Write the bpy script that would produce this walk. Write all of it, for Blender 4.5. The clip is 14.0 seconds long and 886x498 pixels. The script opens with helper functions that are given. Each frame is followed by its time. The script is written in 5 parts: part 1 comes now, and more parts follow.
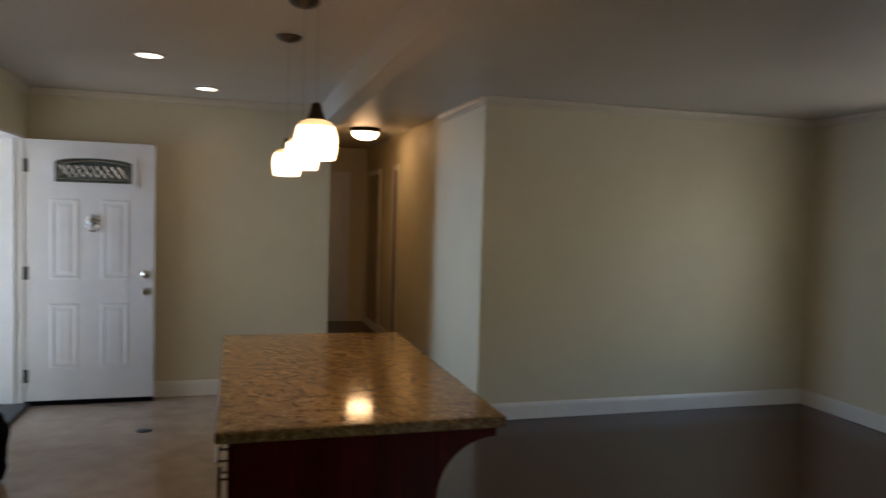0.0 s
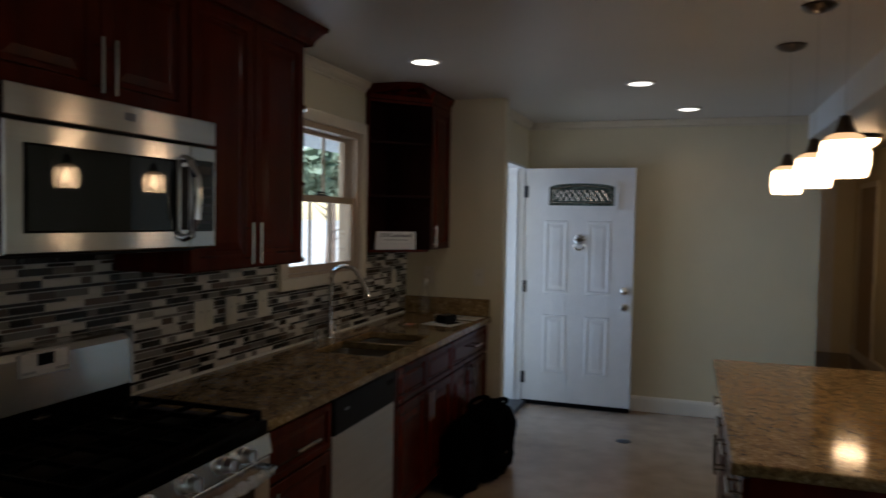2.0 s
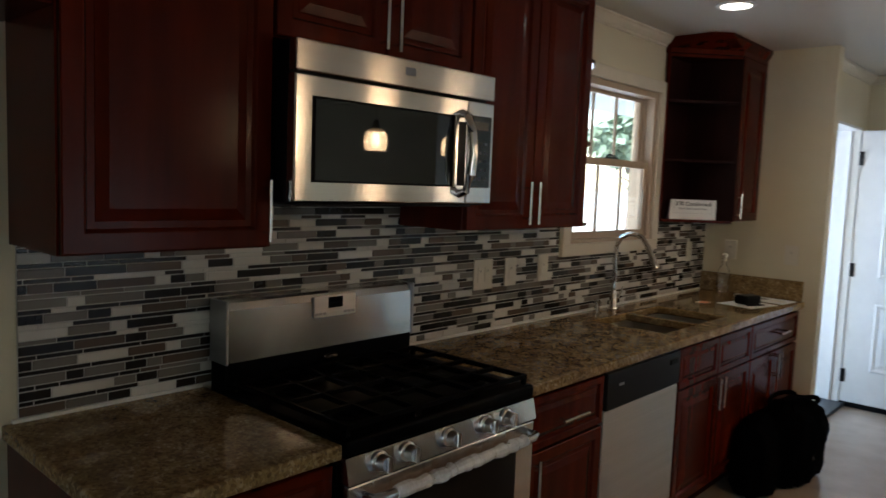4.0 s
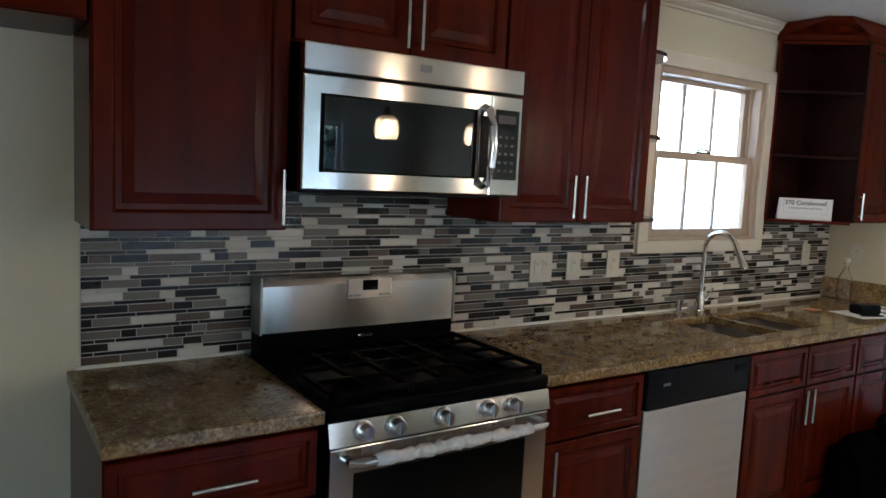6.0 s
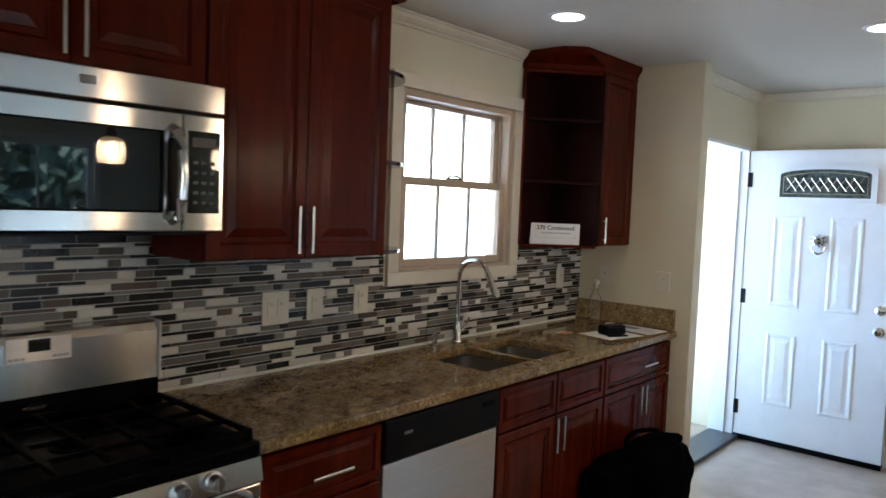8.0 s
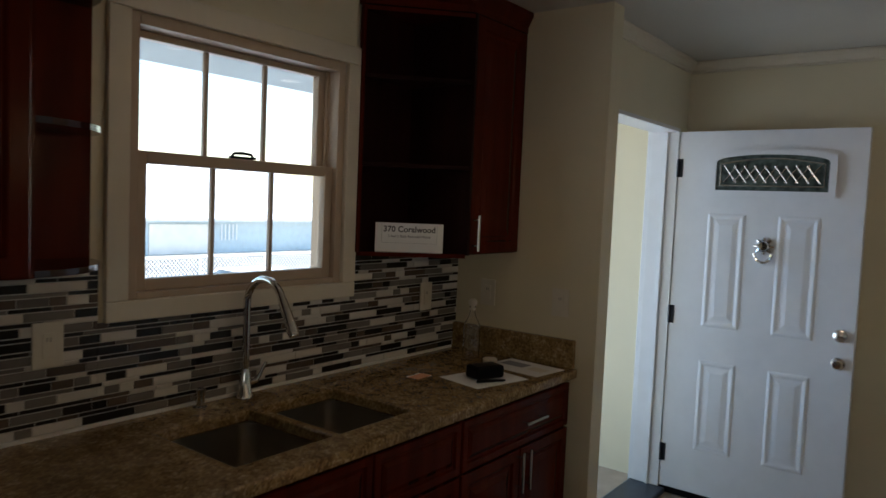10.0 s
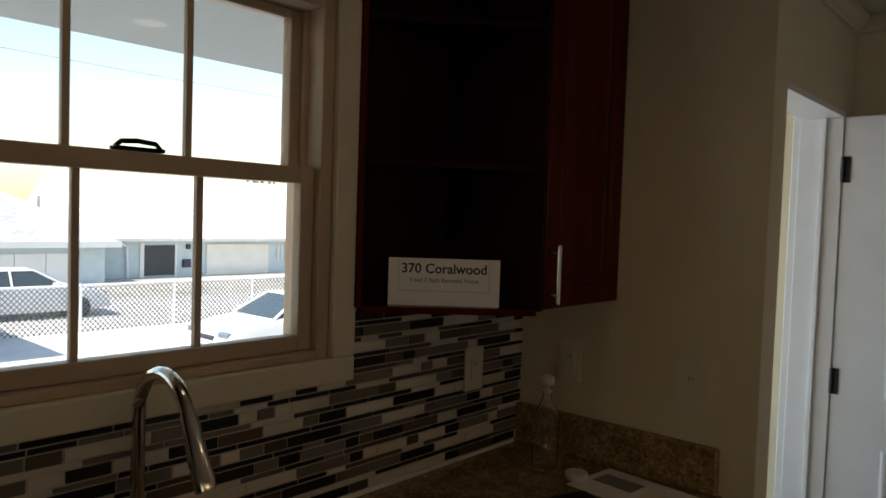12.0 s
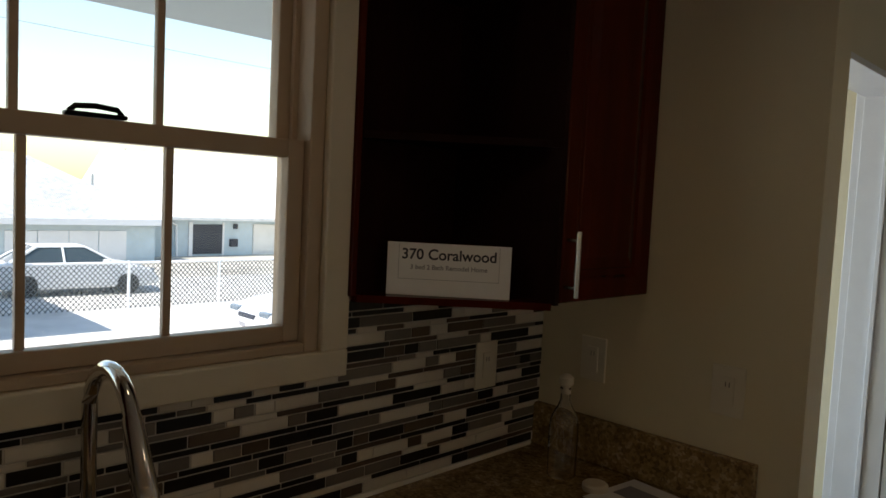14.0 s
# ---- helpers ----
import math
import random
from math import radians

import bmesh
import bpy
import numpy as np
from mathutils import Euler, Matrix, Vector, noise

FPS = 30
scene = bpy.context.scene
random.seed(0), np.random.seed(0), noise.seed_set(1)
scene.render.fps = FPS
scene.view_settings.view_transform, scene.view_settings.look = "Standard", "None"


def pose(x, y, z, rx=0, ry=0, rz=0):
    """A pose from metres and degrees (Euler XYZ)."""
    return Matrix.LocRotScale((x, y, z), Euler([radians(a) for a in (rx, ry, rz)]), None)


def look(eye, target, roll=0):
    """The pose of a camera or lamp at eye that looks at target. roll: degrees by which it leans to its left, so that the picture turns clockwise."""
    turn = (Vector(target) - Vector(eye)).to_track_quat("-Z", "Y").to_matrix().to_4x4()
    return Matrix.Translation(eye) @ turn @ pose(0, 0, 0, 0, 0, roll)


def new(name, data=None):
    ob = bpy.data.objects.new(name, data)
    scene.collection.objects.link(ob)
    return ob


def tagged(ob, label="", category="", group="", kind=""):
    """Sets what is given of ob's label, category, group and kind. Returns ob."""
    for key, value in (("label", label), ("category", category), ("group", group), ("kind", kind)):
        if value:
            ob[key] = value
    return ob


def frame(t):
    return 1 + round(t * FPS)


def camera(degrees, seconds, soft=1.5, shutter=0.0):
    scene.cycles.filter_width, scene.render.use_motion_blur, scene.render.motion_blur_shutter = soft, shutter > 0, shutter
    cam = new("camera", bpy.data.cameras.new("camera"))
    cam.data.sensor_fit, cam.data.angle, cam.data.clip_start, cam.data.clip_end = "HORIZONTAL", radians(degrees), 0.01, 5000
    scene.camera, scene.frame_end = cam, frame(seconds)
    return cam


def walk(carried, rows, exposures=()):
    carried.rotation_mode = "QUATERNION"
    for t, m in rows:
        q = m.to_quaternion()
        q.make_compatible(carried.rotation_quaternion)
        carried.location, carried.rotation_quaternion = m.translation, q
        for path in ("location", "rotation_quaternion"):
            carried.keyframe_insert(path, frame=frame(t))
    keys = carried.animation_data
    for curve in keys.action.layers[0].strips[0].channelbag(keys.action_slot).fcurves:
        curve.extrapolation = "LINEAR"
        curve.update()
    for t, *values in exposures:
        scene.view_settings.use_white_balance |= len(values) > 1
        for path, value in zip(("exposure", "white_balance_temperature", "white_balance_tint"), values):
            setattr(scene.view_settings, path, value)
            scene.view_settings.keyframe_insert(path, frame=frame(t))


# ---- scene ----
cam = camera(63.4, 14.0, shutter=0.5)
PATH = [
    (0, (2.141, 0.139, 1.564), (2.699, 2.057, 1.464), 1.6),
    (0.5, (2.103, 0.135, 1.572), (2.353, 2.118, 1.492), 1.0),
    (1, (2.065, 0.128, 1.574), (2.034, 2.127, 1.514), 1.2),
    (1.5, (2.008, 0.12, 1.581), (1.666, 2.089, 1.502), 1.3),
    (2, (1.96, 0.123, 1.581), (1.312, 2.014, 1.5), 1.0),
    (2.5, (1.917, 0.128, 1.577), (1.029, 1.917, 1.481), 2.0),
    (3, (1.89, 0.131, 1.568), (0.804, 1.806, 1.456), 2.1),
    (3.5, (1.909, 0.162, 1.558), (0.715, 1.76, 1.408), 1.0),
    (4, (1.954, 0.296, 1.54), (0.608, 1.765, 1.358), 2.2),
    (6.5, (2.415, 0.633, 1.551), (0.752, 1.724, 1.341), 2.6),
    (7, (2.439, 0.675, 1.568), (0.894, 1.922, 1.328), 2.7),
    (7.5, (2.417, 0.771, 1.587), (1.1, 2.255, 1.329), 2.7),
    (8, (2.298, 1.0, 1.582), (0.996, 2.513, 1.458), 2.2),
    (8.5, (2.208, 1.223, 1.587), (0.99, 2.801, 1.433), 1.3),
    (9, (2.166, 1.562, 1.586), (1.03, 3.204, 1.459), 2.5),
    (11.5, (1.501, 2.971, 1.586), (0.172, 4.462, 1.472), 2.2),
    (12, (1.321, 3.137, 1.599), (-0.011, 4.627, 1.514), 1.9),
    (12.5, (1.289, 3.239, 1.589), (-0.111, 4.662, 1.476), 1.8),
    (13, (1.276, 3.294, 1.597), (-0.131, 4.711, 1.484), 2.5),
    (13.5, (1.274, 3.322, 1.597), (-0.134, 4.738, 1.471), 2.6),
    (14, (1.266, 3.332, 1.596), (-0.154, 4.734, 1.461), 2.8),
]
EXPOSURES = [(0, 1.55, 6250, 14), (1, 1.5, 5900, 13), (2, 1.15, 5500, 11), (3, 1.5, 5250, 8), (4, 2.4, 5500, 9), (6.3, 3.4, 4650, 6), (7.0, 3.15, 4400, 5), (7.5, 3.15, 4750, 6), (8.0, 3.05, 5000, 7), (8.5, 2.65, 5200, 8), (9.2, 2.0, 5150, 8), (11.3, 0.78, 6600, 10), (14, 0.82, 6450, 9)]
walk(cam, [(t, look(eye, target, roll)) for t, eye, target, roll in PATH], EXPOSURES)

# ---- world, sun, lamps ----
world = bpy.data.worlds.new("sky")
scene.world = world
world.use_nodes = True
sky = world.node_tree.nodes.new("ShaderNodeTexSky")
sky.sky_type, sky.sun_disc = "NISHITA", False
SUN_TO = Vector((0.03, -0.58, 0.80)).normalized()
sky.dust_density, sky.air_density = 0.5, 1.5
sky.sun_elevation = math.asin(SUN_TO.z)
sky.sun_rotation = math.atan2(SUN_TO.x, SUN_TO.y)
back = world.node_tree.nodes["Background"]
back.inputs["Strength"].default_value = 0.15
world.node_tree.links.new(sky.outputs[0], back.inputs["Color"])
sun = new("sun", bpy.data.lights.new("sun", "SUN"))
sun.data.energy, sun.data.angle, sun.data.color = 5.0, radians(0.5), (1.0, 0.95, 0.88)
sun.matrix_world = look((0, 0, 20), Vector((0, 0, 20)) - SUN_TO)


def area_lamp(name, eye, target, w, h, watts, color, spread=180):
    ob = new(name, bpy.data.lights.new(name, "AREA"))
    ob.data.shape, ob.data.size, ob.data.size_y = "RECTANGLE", w, h
    ob.data.energy, ob.data.color, ob.data.spread = watts, color, radians(spread)
    ob.matrix_world = look(eye, target)
    return ob


def spot_lamp(name, at, watts, color, angle=130):
    ob = new(name, bpy.data.lights.new(name, "SPOT"))
    ob.data.energy, ob.data.color, ob.data.spot_size, ob.data.spot_blend, ob.data.shadow_soft_size = watts, color, radians(angle), 0.6, 0.05
    ob.matrix_world = look(at, Vector(at) - Vector((0, 0, 1)))
    return ob


DAY = (0.48, 0.69, 1.0)
WARM = (1.0, 0.58, 0.25)
CEIL = 2.435
area_lamp("door_sky_light", (-0.80, 5.68, 1.35), (4, 5.64, 1.10), 0.8, 1.6, 2.5, DAY, 52)
# Fill from behind the camera, set in the added rear opening.
area_lamp("rear_fill_light", (4.5, -3.08, 1.50), (4.5, 0, 1.2), 1.4, 1.1, 0.7, (0.90, 0.95, 1.0))
PENDANTS = [(2.40, 2.60), (2.41, 3.241), (2.392, 3.894)]
CANS = [(0.587, 3.774), (1.653, 4.659), (1.93, 5.75)]
HALL_LAMP = (3.45, 7.70)
for x, y in CANS:
    spot_lamp("can_bulb", (x, y, CEIL - 0.03), 0.80, (1.0, 0.66, 0.36), 155)


# ---- materials ----
def mat(name, base, rough=0.5, metal=0.0, vary=0.0, scale=8.0, bump=0.0, bump_scale=80.0, stretch=(1, 1, 1), coat=0.0, spec=0.5, second=None):
    """A surface with colour variation at two scales and fine relief, in metres."""
    m = bpy.data.materials.new(name)
    m.use_nodes = True
    nt, p = m.node_tree, m.node_tree.nodes["Principled BSDF"]
    p.inputs["Roughness"].default_value, p.inputs["Metallic"].default_value = rough, metal
    p.inputs["Base Color"].default_value = (*base, 1)
    p.inputs["Coat Weight"].default_value, p.inputs["Coat Roughness"].default_value = coat, 0.12
    p.inputs["Specular IOR Level"].default_value = spec
    geo = nt.nodes.new("ShaderNodeNewGeometry")
    mp = nt.nodes.new("ShaderNodeMapping")
    mp.inputs["Scale"].default_value = stretch
    nt.links.new(geo.outputs["Position"], mp.inputs["Vector"])
    if vary or second:
        n1, n2 = nt.nodes.new("ShaderNodeTexNoise"), nt.nodes.new("ShaderNodeTexNoise")
        n1.inputs["Scale"].default_value, n1.inputs["Detail"].default_value = scale, 6
        n2.inputs["Scale"].default_value, n2.inputs["Detail"].default_value = scale * 0.13, 3
        add = nt.nodes.new("ShaderNodeMath")
        add.operation = "MULTIPLY_ADD"
        add.inputs[1].default_value = 0.6
        nt.links.new(mp.outputs[0], n1.inputs["Vector"])
        nt.links.new(mp.outputs[0], n2.inputs["Vector"])
        half = nt.nodes.new("ShaderNodeMath")
        half.operation, half.inputs[1].default_value = "MULTIPLY", 0.4
        nt.links.new(n2.outputs["Fac"], half.inputs[0])
        nt.links.new(n1.outputs["Fac"], add.inputs[0])
        nt.links.new(half.outputs[0], add.inputs[2])
        ramp = nt.nodes.new("ShaderNodeValToRGB")
        a = tuple(c * (1 - vary) for c in base)
        b = second or tuple(min(1, c * (1 + vary)) for c in base)
        ramp.color_ramp.elements[0].position, ramp.color_ramp.elements[1].position = 0.36, 0.64
        ramp.color_ramp.elements[0].color, ramp.color_ramp.elements[1].color = (*a, 1), (*b, 1)
        nt.links.new(add.outputs[0], ramp.inputs["Fac"])
        nt.links.new(ramp.outputs[0], p.inputs["Base Color"])
    if bump:
        n3, bp = nt.nodes.new("ShaderNodeTexNoise"), nt.nodes.new("ShaderNodeBump")
        n3.inputs["Scale"].default_value, n3.inputs["Detail"].default_value = bump_scale, 4
        bp.inputs["Strength"].default_value, bp.inputs["Distance"].default_value = bump, 0.002
        nt.links.new(mp.outputs[0], n3.inputs["Vector"])
        nt.links.new(n3.outputs["Fac"], bp.inputs["Height"])
        nt.links.new(bp.outputs[0], p.inputs["Normal"])
    return m


def glow(name, color, strength):
    m = bpy.data.materials.new(name)
    m.use_nodes = True
    p = m.node_tree.nodes["Principled BSDF"]
    p.inputs["Base Color"].default_value = (0.9, 0.9, 0.9, 1)
    p.inputs["Emission Color"].default_value, p.inputs["Emission Strength"].default_value = (*color, 1), strength
    return m


def frosted(name, color, strength, clear):
    """Lit milk glass that lets a share of the light straight through."""
    m = glow(name, color, strength)
    nt = m.node_tree
    mix, thin = nt.nodes.new("ShaderNodeMixShader"), nt.nodes.new("ShaderNodeBsdfTransparent")
    mix.inputs[0].default_value = clear
    nt.links.new(nt.nodes["Principled BSDF"].outputs[0], mix.inputs[1])
    nt.links.new(thin.outputs[0], mix.inputs[2])
    nt.links.new(mix.outputs[0], nt.nodes["Material Output"].inputs["Surface"])
    return m


def glass(name, color=(1, 1, 1), rough=0.0):
    m = bpy.data.materials.new(name)
    m.use_nodes = True
    p = m.node_tree.nodes["Principled BSDF"]
    p.inputs["Base Color"].default_value = (*color, 1)
    p.inputs["Transmission Weight"].default_value, p.inputs["Roughness"].default_value, p.inputs["IOR"].default_value = 1.0, rough, 1.45
    return m


def granite():
    m = mat("granite", (0.30, 0.21, 0.12), 0.08, spec=0.35)
    nt, p = m.node_tree, m.node_tree.nodes["Principled BSDF"]
    geo = nt.nodes.new("ShaderNodeNewGeometry")
    cells = nt.nodes.new("ShaderNodeTexVoronoi")
    cells.inputs["Scale"].default_value = 120
    cloud, fine = nt.nodes.new("ShaderNodeTexNoise"), nt.nodes.new("ShaderNodeTexNoise")
    cloud.inputs["Scale"].default_value, cloud.inputs["Detail"].default_value = 22, 6
    fine.inputs["Scale"].default_value, fine.inputs["Detail"].default_value = 130, 4
    for n in (cells, cloud, fine):
        nt.links.new(geo.outputs["Position"], n.inputs["Vector"])
    sep = nt.nodes.new("ShaderNodeSeparateColor")
    nt.links.new(cells.outputs["Color"], sep.inputs[0])
    r1 = nt.nodes.new("ShaderNodeValToRGB")
    stops = [(0.0, (0.055, 0.031, 0.013)), (0.32, (0.135, 0.083, 0.030)), (0.46, (0.225, 0.147, 0.056)), (0.60, (0.300, 0.205, 0.086)), (0.82, (0.46, 0.37, 0.23))]
    while len(r1.color_ramp.elements) < len(stops):
        r1.color_ramp.elements.new(0.5)
    for e, (pos, c) in zip(r1.color_ramp.elements, stops):
        e.position, e.color = pos, (*c, 1)
    mixv = nt.nodes.new("ShaderNodeMath")
    mixv.operation, mixv.inputs[1].default_value = "MULTIPLY_ADD", 0.32
    half = nt.nodes.new("ShaderNodeMath")
    half.operation, half.inputs[1].default_value = "MULTIPLY", 0.68
    nt.links.new(cloud.outputs["Fac"], half.inputs[0])
    nt.links.new(sep.outputs[0], mixv.inputs[0])
    nt.links.new(half.outputs[0], mixv.inputs[2])
    nt.links.new(mixv.outputs[0], r1.inputs["Fac"])
    r2 = nt.nodes.new("ShaderNodeValToRGB")
    r2.color_ramp.elements[0].position, r2.color_ramp.elements[1].position = 0.56, 0.66
    mx = nt.nodes.new("ShaderNodeMix")
    mx.data_type, mx.inputs[7].default_value = "RGBA", (0.15, 0.102, 0.052, 1)
    nt.links.new(fine.outputs["Fac"], r2.inputs["Fac"])
    nt.links.new(r2.outputs[0], mx.inputs[0])
    nt.links.new(r1.outputs[0], mx.inputs[6])
    nt.links.new(mx.outputs[2], p.inputs["Base Color"])
    return m


def mosaic(name, base, rough, spread):
    """One colour of strip tile, each strip a little different."""
    m = mat(name, base, rough, spec=0.3)
    nt, p = m.node_tree, m.node_tree.nodes["Principled BSDF"]
    info, geo = nt.nodes.new("ShaderNodeObjectInfo"), nt.nodes.new("ShaderNodeNewGeometry")
    add = nt.nodes.new("ShaderNodeMath")
    nt.links.new(info.outputs["Random"], add.inputs[0])
    nt.links.new(geo.outputs["Random Per Island"], add.inputs[1])
    wrap = nt.nodes.new("ShaderNodeMath")
    wrap.operation = "FRACT"
    nt.links.new(add.outputs[0], wrap.inputs[0])
    grain = nt.nodes.new("ShaderNodeTexNoise")
    grain.inputs["Scale"].default_value, grain.inputs["Detail"].default_value = 60, 5
    nt.links.new(geo.outputs["Position"], grain.inputs["Vector"])
    mixv = nt.nodes.new("ShaderNodeMath")
    mixv.operation, mixv.inputs[1].default_value = "MULTIPLY_ADD", 0.35
    half = nt.nodes.new("ShaderNodeMath")
    half.operation, half.inputs[1].default_value = "MULTIPLY", 0.65
    nt.links.new(wrap.outputs[0], half.inputs[0])
    nt.links.new(grain.outputs["Fac"], mixv.inputs[0])
    nt.links.new(half.outputs[0], mixv.inputs[2])
    ramp = nt.nodes.new("ShaderNodeValToRGB")
    ramp.color_ramp.elements[0].color = (*[c * (1 - spread) for c in base], 1)
    ramp.color_ramp.elements[1].color = (*[min(1, c * (1 + spread)) for c in base], 1)
    nt.links.new(mixv.outputs[0], ramp.inputs["Fac"])
    nt.links.new(ramp.outputs[0], p.inputs["Base Color"])
    return m


WALL = mat("wall_paint", (0.66, 0.595, 0.425), 0.55, vary=0.03, scale=3, bump=0.25, bump_scale=220)
CEILING = mat("ceiling_paint", (0.56, 0.54, 0.49), 0.45, vary=0.03, scale=2, bump=0.2, bump_scale=160)
TRIM = mat("trim_paint", (0.78, 0.76, 0.70), 0.32, vary=0.03, scale=10, bump=0.08, bump_scale=120)
WHITE = mat("white_paint", (0.72, 0.72, 0.73), 0.3, vary=0.03, scale=12, bump=0.08, bump_scale=150)
SASH = mat("window_vinyl", (0.45, 0.35, 0.25), 0.4, vary=0.04, scale=12)
CHERRY = mat("cherry_wood", (0.070, 0.0070, 0.0016), 0.22, vary=0.3, scale=16, bump=0.03, bump_scale=60, stretch=(1, 1, 0.12), spec=0.11)
LACQUER = mat("lacquered_cherry", (0.030, 0.005, 0.003), 0.10, spec=0.5, vary=0.3, scale=20, stretch=(1, 1, 0.12))
# Cherry again, with the shade of open shelves and toe kicks in its colour.
CHERRY_SHADED = mat("cherry_wood_shaded", (0.014, 0.003, 0.002), 0.6, spec=0.08, vary=0.3, scale=22, stretch=(1, 1, 0.12))
STEEL = mat("brushed_steel", (0.56, 0.56, 0.56), 0.165, 1.0, vary=0.05, scale=30, bump=0.0, bump_scale=60, stretch=(1, 0.15, 14))
STEEL_MATT = mat("matt_steel", (0.54, 0.54, 0.54), 0.36, 0.9, vary=0.06, scale=20, bump=0.03, bump_scale=60, stretch=(1, 0.15, 12))
CHROME = mat("chrome", (0.72, 0.70, 0.67), 0.12, 1.0)
KNOBSTEEL = mat("knob_steel", (0.85, 0.85, 0.84), 0.28, 1.0)
CASING = mat("casing_paint", (0.66, 0.60, 0.48), 0.35, vary=0.03, scale=10)
NICKEL = mat("brushed_nickel", (0.60, 0.56, 0.50), 0.25, 1.0)
BLACK = mat("black_enamel", (0.002, 0.002, 0.0023), 0.40, vary=0.2, scale=20, spec=0.035)
IRON = mat("cast_iron", (0.0022, 0.0022, 0.0022), 0.6, spec=0.04, vary=0.3, scale=40, bump=0.4, bump_scale=300)
OVENGLASS = mat("oven_glass", (0.004, 0.0045, 0.0045), 0.06, spec=0.16)
DARKGLASS = mat("dark_glass", (0.008, 0.010, 0.010), 0.025)
BLACKPLASTIC = mat("black_plastic", (0.004, 0.004, 0.0052), 0.3, spec=0.09, vary=0.2, scale=30)
for m in (STEEL, STEEL_MATT):
    m.node_tree.nodes["Principled BSDF"].inputs["Anisotropic"].default_value = 0.97
    m.node_tree.nodes["Principled BSDF"].inputs["Anisotropic Rotation"].default_value = 0.25
    tang = m.node_tree.nodes.new("ShaderNodeTangent")
    tang.direction_type, tang.axis = "RADIAL", "Z"
    m.node_tree.links.new(tang.outputs[0], m.node_tree.nodes["Principled BSDF"].inputs["Tangent"])
GRANITE = granite()
TILEFLOOR = mat("floor_tile", (0.40, 0.31, 0.235), 0.20, vary=0.16, scale=6, bump=0.08, bump_scale=40)
GROUT = mat("grout", (0.55, 0.52, 0.47), 0.8, vary=0.1, scale=40, bump=0.3, bump_scale=200)
FLOORGROUT = mat("floor_grout", (0.30, 0.25, 0.20), 0.8, vary=0.1, scale=40)
DARKWOOD = mat("dark_floor", (0.050, 0.014, 0.009), 0.22, vary=0.35, scale=14, stretch=(1, 0.1, 1), bump=0.1, bump_scale=30)
BAGCLOTH = mat("black_cloth", (0.0016, 0.0016, 0.0019), 0.95, spec=0.015, vary=0.3, scale=40, bump=0.6, bump_scale=160)
AGED = mat("aged_nickel", (0.13, 0.11, 0.09), 0.3, 0.9, vary=0.1, scale=30)
BRONZE = mat("dark_hinge", (0.02, 0.02, 0.024), 0.4, 0.6)
SILL = mat("dark_threshold", (0.035, 0.045, 0.06), 0.35, 0.3, vary=0.2, scale=20)
SHADE = frosted("lamp_glass", (1.0, 0.60, 0.28), 2.2, 0.5)
BULB = glow("bulb_glass", (1.0, 0.58, 0.26), 36.0)
# Same shade glass; the light's fall-off from the bulb is set as dimmer glow.
SHADE_NECK = glow("lamp_glass_neck", (1.0, 0.55, 0.22), 0.5)
DOME = glow("dome_glass", (1.0, 0.60, 0.28), 6.5)
SINKSTEEL = mat("sink_steel", (0.44, 0.41, 0.37), 0.30, 1.0, vary=0.06, scale=20)
CANGLOW = glow("can_lens", (1.0, 0.86, 0.66), 1.2)
PANE = glass("window_glass")
PLASTICW = mat("white_plastic", (0.66, 0.61, 0.50), 0.35, vary=0.03, scale=20)
PAPER = mat("paper", (0.80, 0.80, 0.79), 0.6, vary=0.02, scale=30)
INK = mat("ink", (0.03, 0.03, 0.04), 0.6)
DIMINK = mat("dim_print", (0.022, 0.022, 0.025), 0.4)
GREYINK = mat("grey_ink", (0.25, 0.25, 0.27), 0.6)


# ---- building helpers ----
def box(bm, x0, x1, y0, y1, z0, z1, bevel=0.0, segs=2):
    vs = [bm.verts.new(p) for p in ((x0, y0, z0), (x1, y0, z0), (x1, y1, z0), (x0, y1, z0), (x0, y0, z1), (x1, y0, z1), (x1, y1, z1), (x0, y1, z1))]
    fs = [bm.faces.new([vs[i] for i in q]) for q in ((0, 3, 2, 1), (4, 5, 6, 7), (0, 1, 5, 4), (1, 2, 6, 5), (2, 3, 7, 6), (3, 0, 4, 7))]
    if bevel:
        es = list({e for f in fs for e in f.edges})
        bmesh.ops.bevel(bm, geom=es, offset=bevel, segments=segs, affect="EDGES", profile=0.5)
    return vs


def boxed(*spans, bevel=0.0):
    bm = bmesh.new()
    for s in spans:
        box(bm, *s, bevel=bevel)
    return bm


def prism(bm, outline, axis, a, b):
    """An outline of 2D points pushed along an axis from a to b."""
    def at(p, w):
        return {"x": (w, p[0], p[1]), "y": (p[0], w, p[1]), "z": (p[0], p[1], w)}[axis]
    lo, hi = [bm.verts.new(at(p, a)) for p in outline], [bm.verts.new(at(p, b)) for p in outline]
    n = len(outline)
    bm.faces.new(lo), bm.faces.new(hi)
    for i in range(n):
        bm.faces.new((lo[i], lo[(i + 1) % n], hi[(i + 1) % n], hi[i]))
    bmesh.ops.recalc_face_normals(bm, faces=bm.faces[:])


